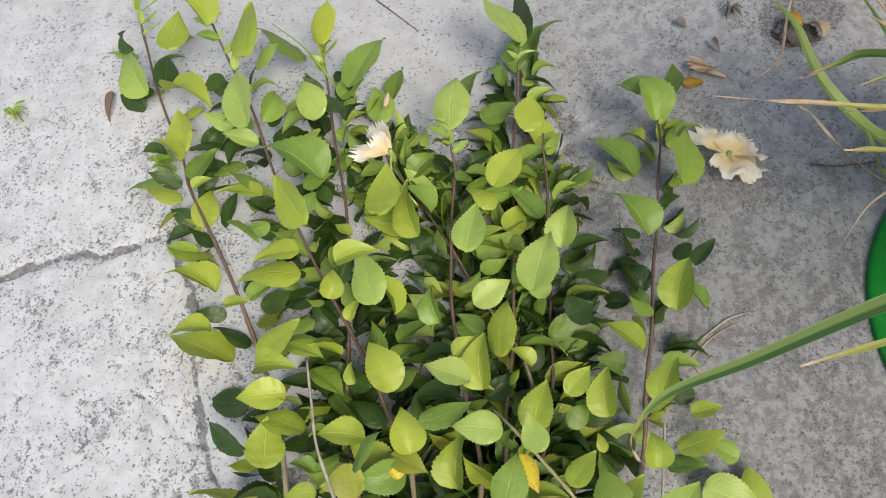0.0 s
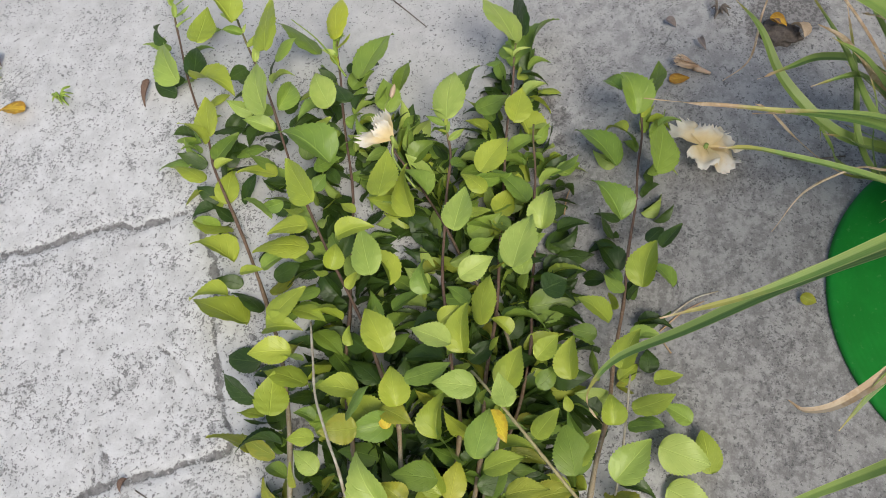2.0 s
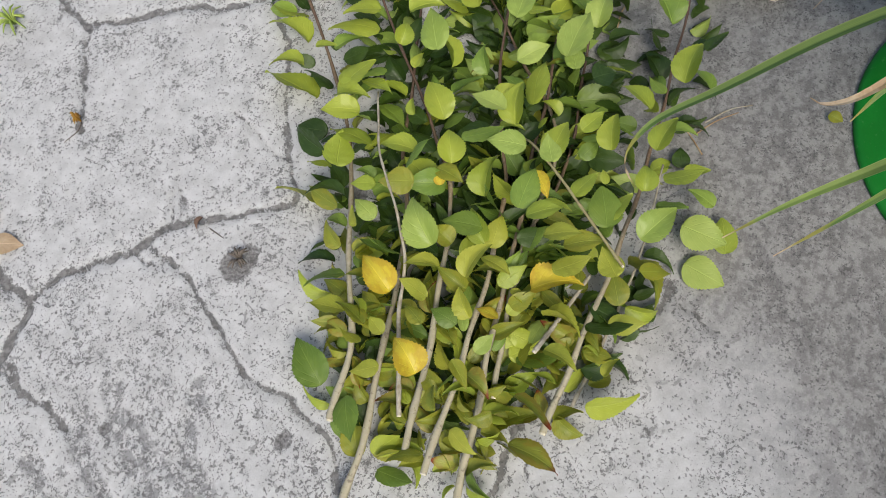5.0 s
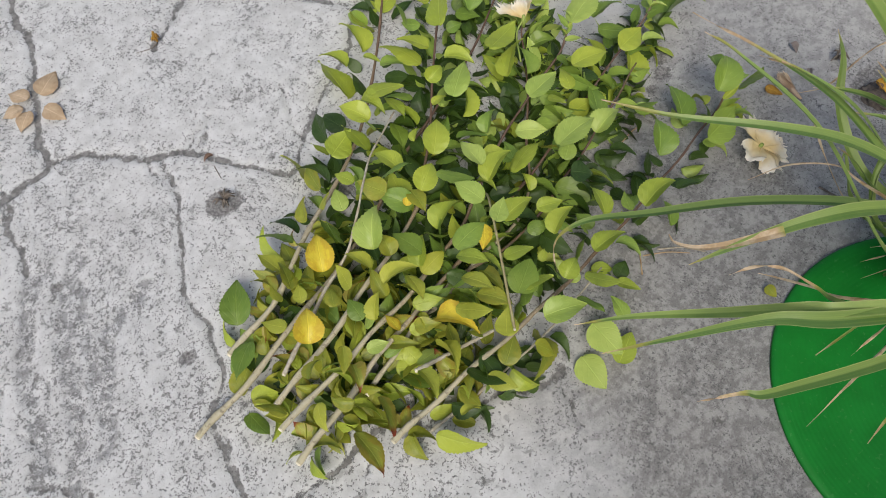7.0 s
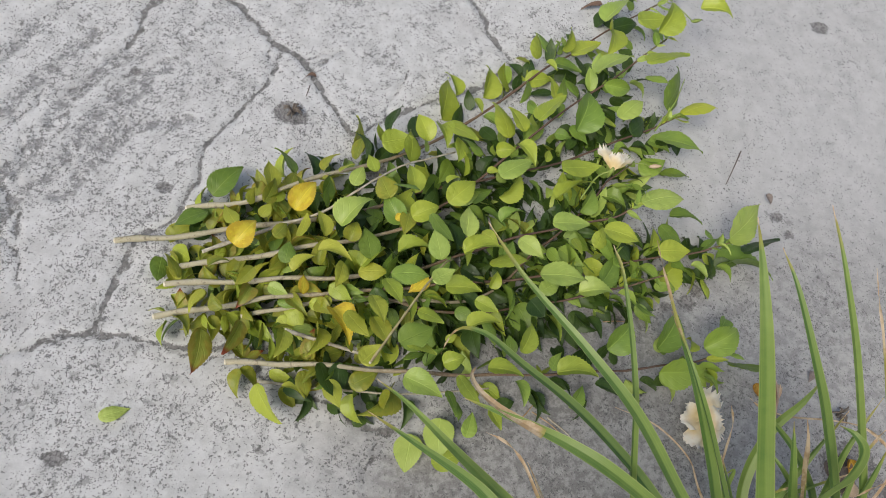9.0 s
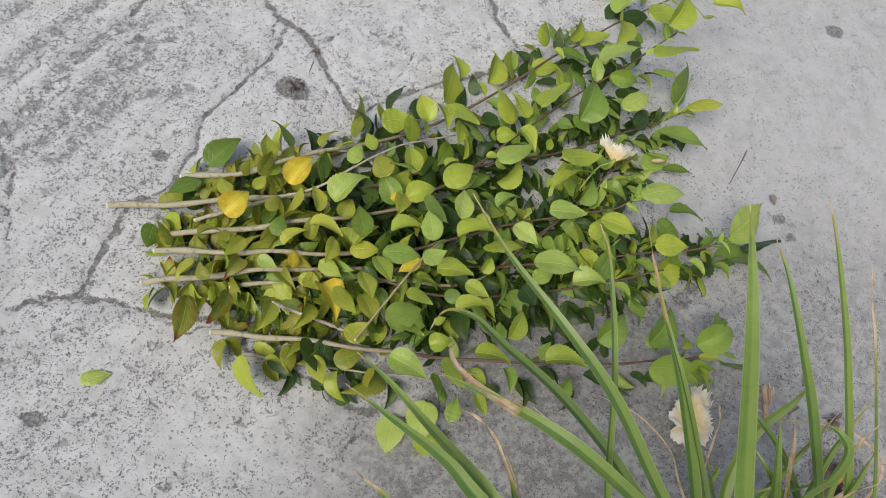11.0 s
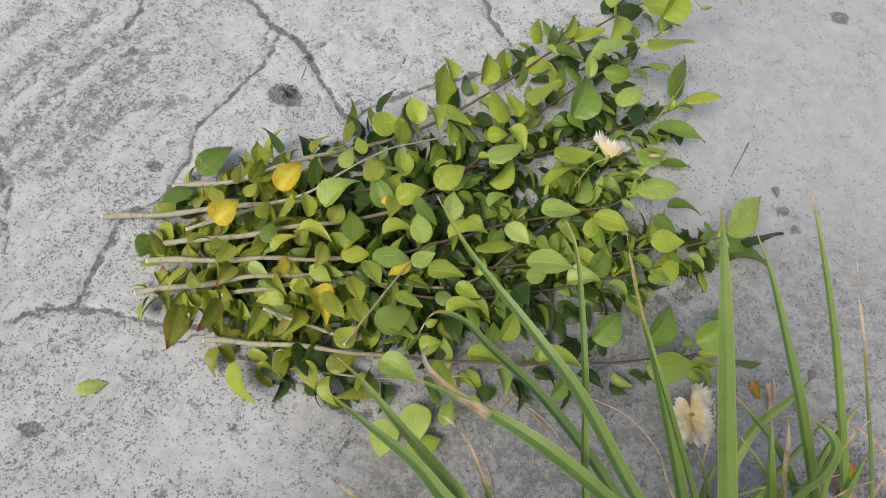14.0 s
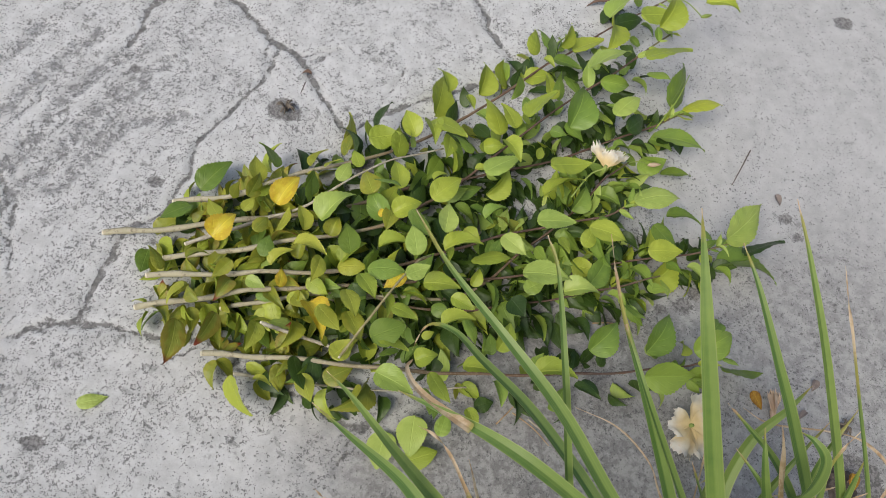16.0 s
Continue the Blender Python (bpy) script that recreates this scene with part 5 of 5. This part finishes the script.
def blade(root, pts, width, dry, turn=0.0, rooted=True):
    """One strap leaf from the clump's foot through the points to its tip; dry is the withered share at the tip. A withered half hangs on another blade, not rooted."""
    rng = random.Random(int(pts[0][0] * 4000) + len(root.children))
    first = Vector(pts[0])
    foot = root.location + Vector((rng.uniform(-0.05, 0.05), rng.uniform(-0.05, 0.05), 0.0))
    gap = (first - foot).length
    ahead = (Vector(pts[1]) - first).normalized()
    h0, h1 = foot + Vector((0, 0, gap * 0.35)), first - ahead * gap * 0.4
    low = [foot * (1 - t) ** 3 + h0 * 3 * t * (1 - t) ** 2 + h1 * 3 * t * t * (1 - t) + first * t ** 3 for t in (0, 0.25, 0.5, 0.75)]
    line = curve_points((low if rooted else []) + [Vector(p) for p in pts], 48)
    bm = bmesh.new()
    uvl = bm.loops.layers.uv.new("UVMap")
    lay = bm.verts.layers.float.new("dry")
    n = len(line) - 1
    halves = ([], [])
    end = 1 - dry * 0.6
    for k, p in enumerate(line):
        u = k / n
        d = (line[min(k + 1, n)] - line[max(k - 1, 0)]).normalized()
        side = d.cross(Vector((0.1, -0.35, 1))).normalized()
        up = side.cross(d)
        if dry > 0.7:
            w = width * 0.5 * max(0.0, 1 - u) ** 0.5
        else:
            w = width * 0.5 * min(1.0, 0.7 + u) * max(0.0, min(1.0, (end - u) / 0.38)) ** 0.75
            w = max(w, min(0.0018, width * 0.2) * min(1.0, (1 - u) / 0.06))
        w = max(w * 0.88, 0.0005)
        twist = turn + 0.35 * math.sin(u * 3 + width * 300) + (5.0 * max(0.0, u - end) / max(0.1, 1 - end) if dry > 0.1 and rooted else 0.0)
        s2, u2 = side * math.cos(twist) + up * math.sin(twist), up * math.cos(twist) - side * math.sin(twist)
        keel = 0.38 if dry < 0.7 or not rooted else 0.9
        for half, cs in zip(halves, ((-1, -0.5, 0), (0, 0.5, 1))):
            row = []
            for c in cs:
                v = bm.verts.new(p + s2 * c * w + u2 * (abs(c) ** 1.3 * w * keel) - root.location)
                v[lay] = u - (1 - dry)
                row.append((v, (u, 0.5 + c * 0.5)))
            half.append(row)
    for rows in halves:
        for r0, r1 in zip(rows, rows[1:]):
            for q in zip(r0, r0[1:], r1[1:], r1):
                f = bm.faces.new([v for v, uv in q])
                for lp, (v, uv) in zip(f.loops, q):
                    lp[uvl].uv = uv
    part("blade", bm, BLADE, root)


blade(clump, [(0.457, -0.703, 0.350), (0.411, -0.584, 0.480), (0.402, -0.514, 0.520), (0.404, -0.465, 0.530)], 0.0205, 0.06, 0.35)
blade(clump, [(0.341, -0.706, 0.420), (0.279, -0.631, 0.480), (0.236, -0.579, 0.500), (0.190, -0.513, 0.500), (0.162, -0.459, 0.500)], 0.0144, 0.06)
blade(clump, [(0.353, -0.704, 0.360), (0.321, -0.652, 0.360), (0.293, -0.580, 0.310), (0.263, -0.510, 0.240), (0.243, -0.459, 0.190), (0.220, -0.439, 0.165), (0.206, -0.439, 0.140), (0.196, -0.458, 0.115)], 0.0145, 0.16)
blade(clump, [(0.334, -0.709, 0.400), (0.273, -0.668, 0.430), (0.236, -0.641, 0.430), (0.205, -0.618, 0.415), (0.178, -0.600, 0.400), (0.154, -0.586, 0.390)], 0.0150, 0.03)
blade(clump, [(0.214, -0.629, 0.424), (0.198, -0.614, 0.412), (0.181, -0.598, 0.402), (0.167, -0.581, 0.396), (0.162, -0.565, 0.392), (0.168, -0.556, 0.388)], 0.0105, 1.0, rooted=False)
blade(clump, [(0.206, -0.710, 0.400), (0.184, -0.680, 0.390), (0.150, -0.630, 0.360), (0.114, -0.573, 0.320), (0.088, -0.535, 0.280)], 0.0151, 0.04)
blade(clump, [(0.195, -0.710, 0.400), (0.153, -0.664, 0.400), (0.111, -0.619, 0.360), (0.075, -0.574, 0.300)], 0.0164, 0.05)
blade(clump, [(0.316, -0.704, 0.350), (0.289, -0.602, 0.460), (0.284, -0.513, 0.490), (0.275, -0.480, 0.500)], 0.012, 0.08)
blade(clump, [(0.441, -0.697, 0.290), (0.411, -0.651, 0.350), (0.378, -0.586, 0.410), (0.361, -0.514, 0.430), (0.365, -0.436, 0.420)], 0.0165, 0.14)
blade(clump, [(0.455, -0.686, 0.290), (0.389, -0.614, 0.400), (0.365, -0.555, 0.430), (0.364, -0.513, 0.420)], 0.0125, 0.12)
blade(clump, [(0.613, -0.692, 0.250), (0.556, -0.615, 0.350), (0.524, -0.567, 0.400), (0.497, -0.499, 0.440), (0.485, -0.457, 0.450)], 0.0165, 0.04)
blade(clump, [(0.649, -0.691, 0.250), (0.587, -0.570, 0.380), (0.550, -0.480, 0.450), (0.532, -0.423, 0.480)], 0.0155, 0.05)
blade(clump, [(0.668, -0.693, 0.270), (0.603, -0.575, 0.400), (0.578, -0.483, 0.460)], 0.0135, 0.16)
blade(clump, [(0.591, -0.687, 0.200), (0.562, -0.641, 0.270), (0.555, -0.602, 0.300)], 0.0191, 0.02)
blade(clump, [(0.624, -0.685, 0.180), (0.595, -0.638, 0.250), (0.588, -0.595, 0.280)], 0.0175, 0.9)
blade(clump, [(0.546, -0.671, 0.100), (0.553, -0.617, 0.140), (0.555, -0.580, 0.180), (0.546, -0.559, 0.200)], 0.0105, 0.5)
blade(clump, [(0.605, -0.594, 0.170), (0.650, -0.558, 0.200), (0.690, -0.528, 0.200)], 0.018, 0.04)
blade(clump, [(0.619, -0.623, 0.200), (0.574, -0.583, 0.230), (0.562, -0.555, 0.220)], 0.015, 0.12)
blade(clump, [(0.445, -0.668, 0.260), (0.428, -0.632, 0.280), (0.403, -0.595, 0.270), (0.361, -0.570, 0.260)], 0.0063, 1)
blade(clump, [(0.596, -0.695, 0.280), (0.577, -0.655, 0.360), (0.592, -0.628, 0.400)], 0.017, 0.15)
blade(clump, [(0.607, -0.697, 0.240), (0.610, -0.685, 0.300), (0.626, -0.676, 0.340)], 0.007, 0.3)
blade(clump, [(0.563, -0.684, 0.300), (0.556, -0.672, 0.360), (0.548, -0.655, 0.400), (0.537, -0.640, 0.410), (0.531, -0.628, 0.400)], 0.019, 0.03)
blade(clump, [(0.240, -0.705, 0.360), (0.228, -0.676, 0.360), (0.226, -0.637, 0.330)], 0.0088, 0.8)
blade(clump, [(0.231, -0.706, 0.360), (0.216, -0.679, 0.380), (0.200, -0.650, 0.400), (0.189, -0.632, 0.400), (0.172, -0.617, 0.385)], 0.0120, 0.40)
blade(clump, [(0.552, -0.677, 0.100), (0.545, -0.655, 0.140), (0.547, -0.634, 0.170), (0.538, -0.638, 0.160)], 0.0146, 0.05)
blade(clump, [(0.128, -0.709, 0.360), (0.103, -0.685, 0.360), (0.080, -0.663, 0.340)], 0.0146, 0.15)
blade(clump, [(0.788, -0.588, 0.140), (0.736, -0.571, 0.140), (0.659, -0.562, 0.140), (0.636, -0.536, 0.120)], 0.0073, 0.9)
blade(clump, [(0.527, -0.682, 0.180), (0.550, -0.671, 0.220), (0.600, -0.661, 0.220)], 0.01, 0.1)
blade(clump, [(0.614, -0.689, 0.220), (0.615, -0.638, 0.290), (0.645, -0.588, 0.340)], 0.02, 0.05)
blade(clump, [(0.581, -0.684, 0.170), (0.613, -0.634, 0.230), (0.664, -0.584, 0.260)], 0.017, 0.06)
blade(clump, [(0.631, -0.683, 0.160), (0.582, -0.646, 0.220), (0.561, -0.608, 0.220)], 0.015, 0.05)
blade(clump, [(0.649, -0.690, 0.240), (0.641, -0.667, 0.290), (0.643, -0.638, 0.330)], 0.019, 0.04)
blade(clump, [(0.546, -0.682, 0.150), (0.517, -0.650, 0.200), (0.504, -0.622, 0.220)], 0.011, 0.1)
blade(clump, [(0.642, -0.688, 0.220), (0.606, -0.654, 0.280), (0.579, -0.624, 0.310)], 0.014, 0.3)
blade(clump, [(0.569, -0.681, 0.140), (0.622, -0.665, 0.180), (0.700, -0.648, 0.200)], 0.015, 0.08)

# shorter inner blades
rng = random.Random(31)
for k in range(58):
    a = radians(rng.choice((rng.uniform(15, 200), rng.uniform(-25, 95))))
    reach, high = rng.uniform(0.05, 0.20), rng.uniform(0.10, 0.30)
    tip = CLUMP_AT + Vector((math.cos(a) * reach, math.sin(a) * reach * 0.9, high))
    mid = CLUMP_AT.lerp(tip, 0.6) + Vector((0, 0, high * 0.22))
    blade(clump, [tuple(mid), tuple(tip)], rng.uniform(0.008, 0.017), rng.choice((0.04, 0.05, 0.08, 0.1, 0.2, 0.9)))

# dry litter and stubs round the crown
for k in range(26):
    a = radians(rng.uniform(0, 360))
    reach = rng.uniform(0.03, 0.11)
    tip = CLUMP_AT + Vector((math.cos(a) * reach, math.sin(a) * reach, rng.uniform(0.02, 0.11)))
    mid = CLUMP_AT.lerp(tip, 0.6) + Vector((0, 0, rng.uniform(0.03, 0.07)))
    blade(clump, [tuple(mid), tuple(tip)], rng.uniform(0.006, 0.011), rng.choice((0.9, 0.9, 0.3)))

# thin blades that lean over the lid
for k in range(16):
    a = radians(rng.uniform(160, 206))
    reach, high = rng.uniform(0.20, 0.42), rng.uniform(0.14, 0.34)
    tip = CLUMP_AT + Vector((math.cos(a) * reach, math.sin(a) * reach, high))
    mid = CLUMP_AT.lerp(tip, 0.55) + Vector((0, 0, high * 0.35))
    blade(clump, [tuple(mid), tuple(mid.lerp(tip, 0.6) + Vector((0, 0, 0.01))), tuple(tip)], rng.uniform(0.006, 0.011), rng.choice((0.08, 0.15, 0.3, 0.5, 0.9)))
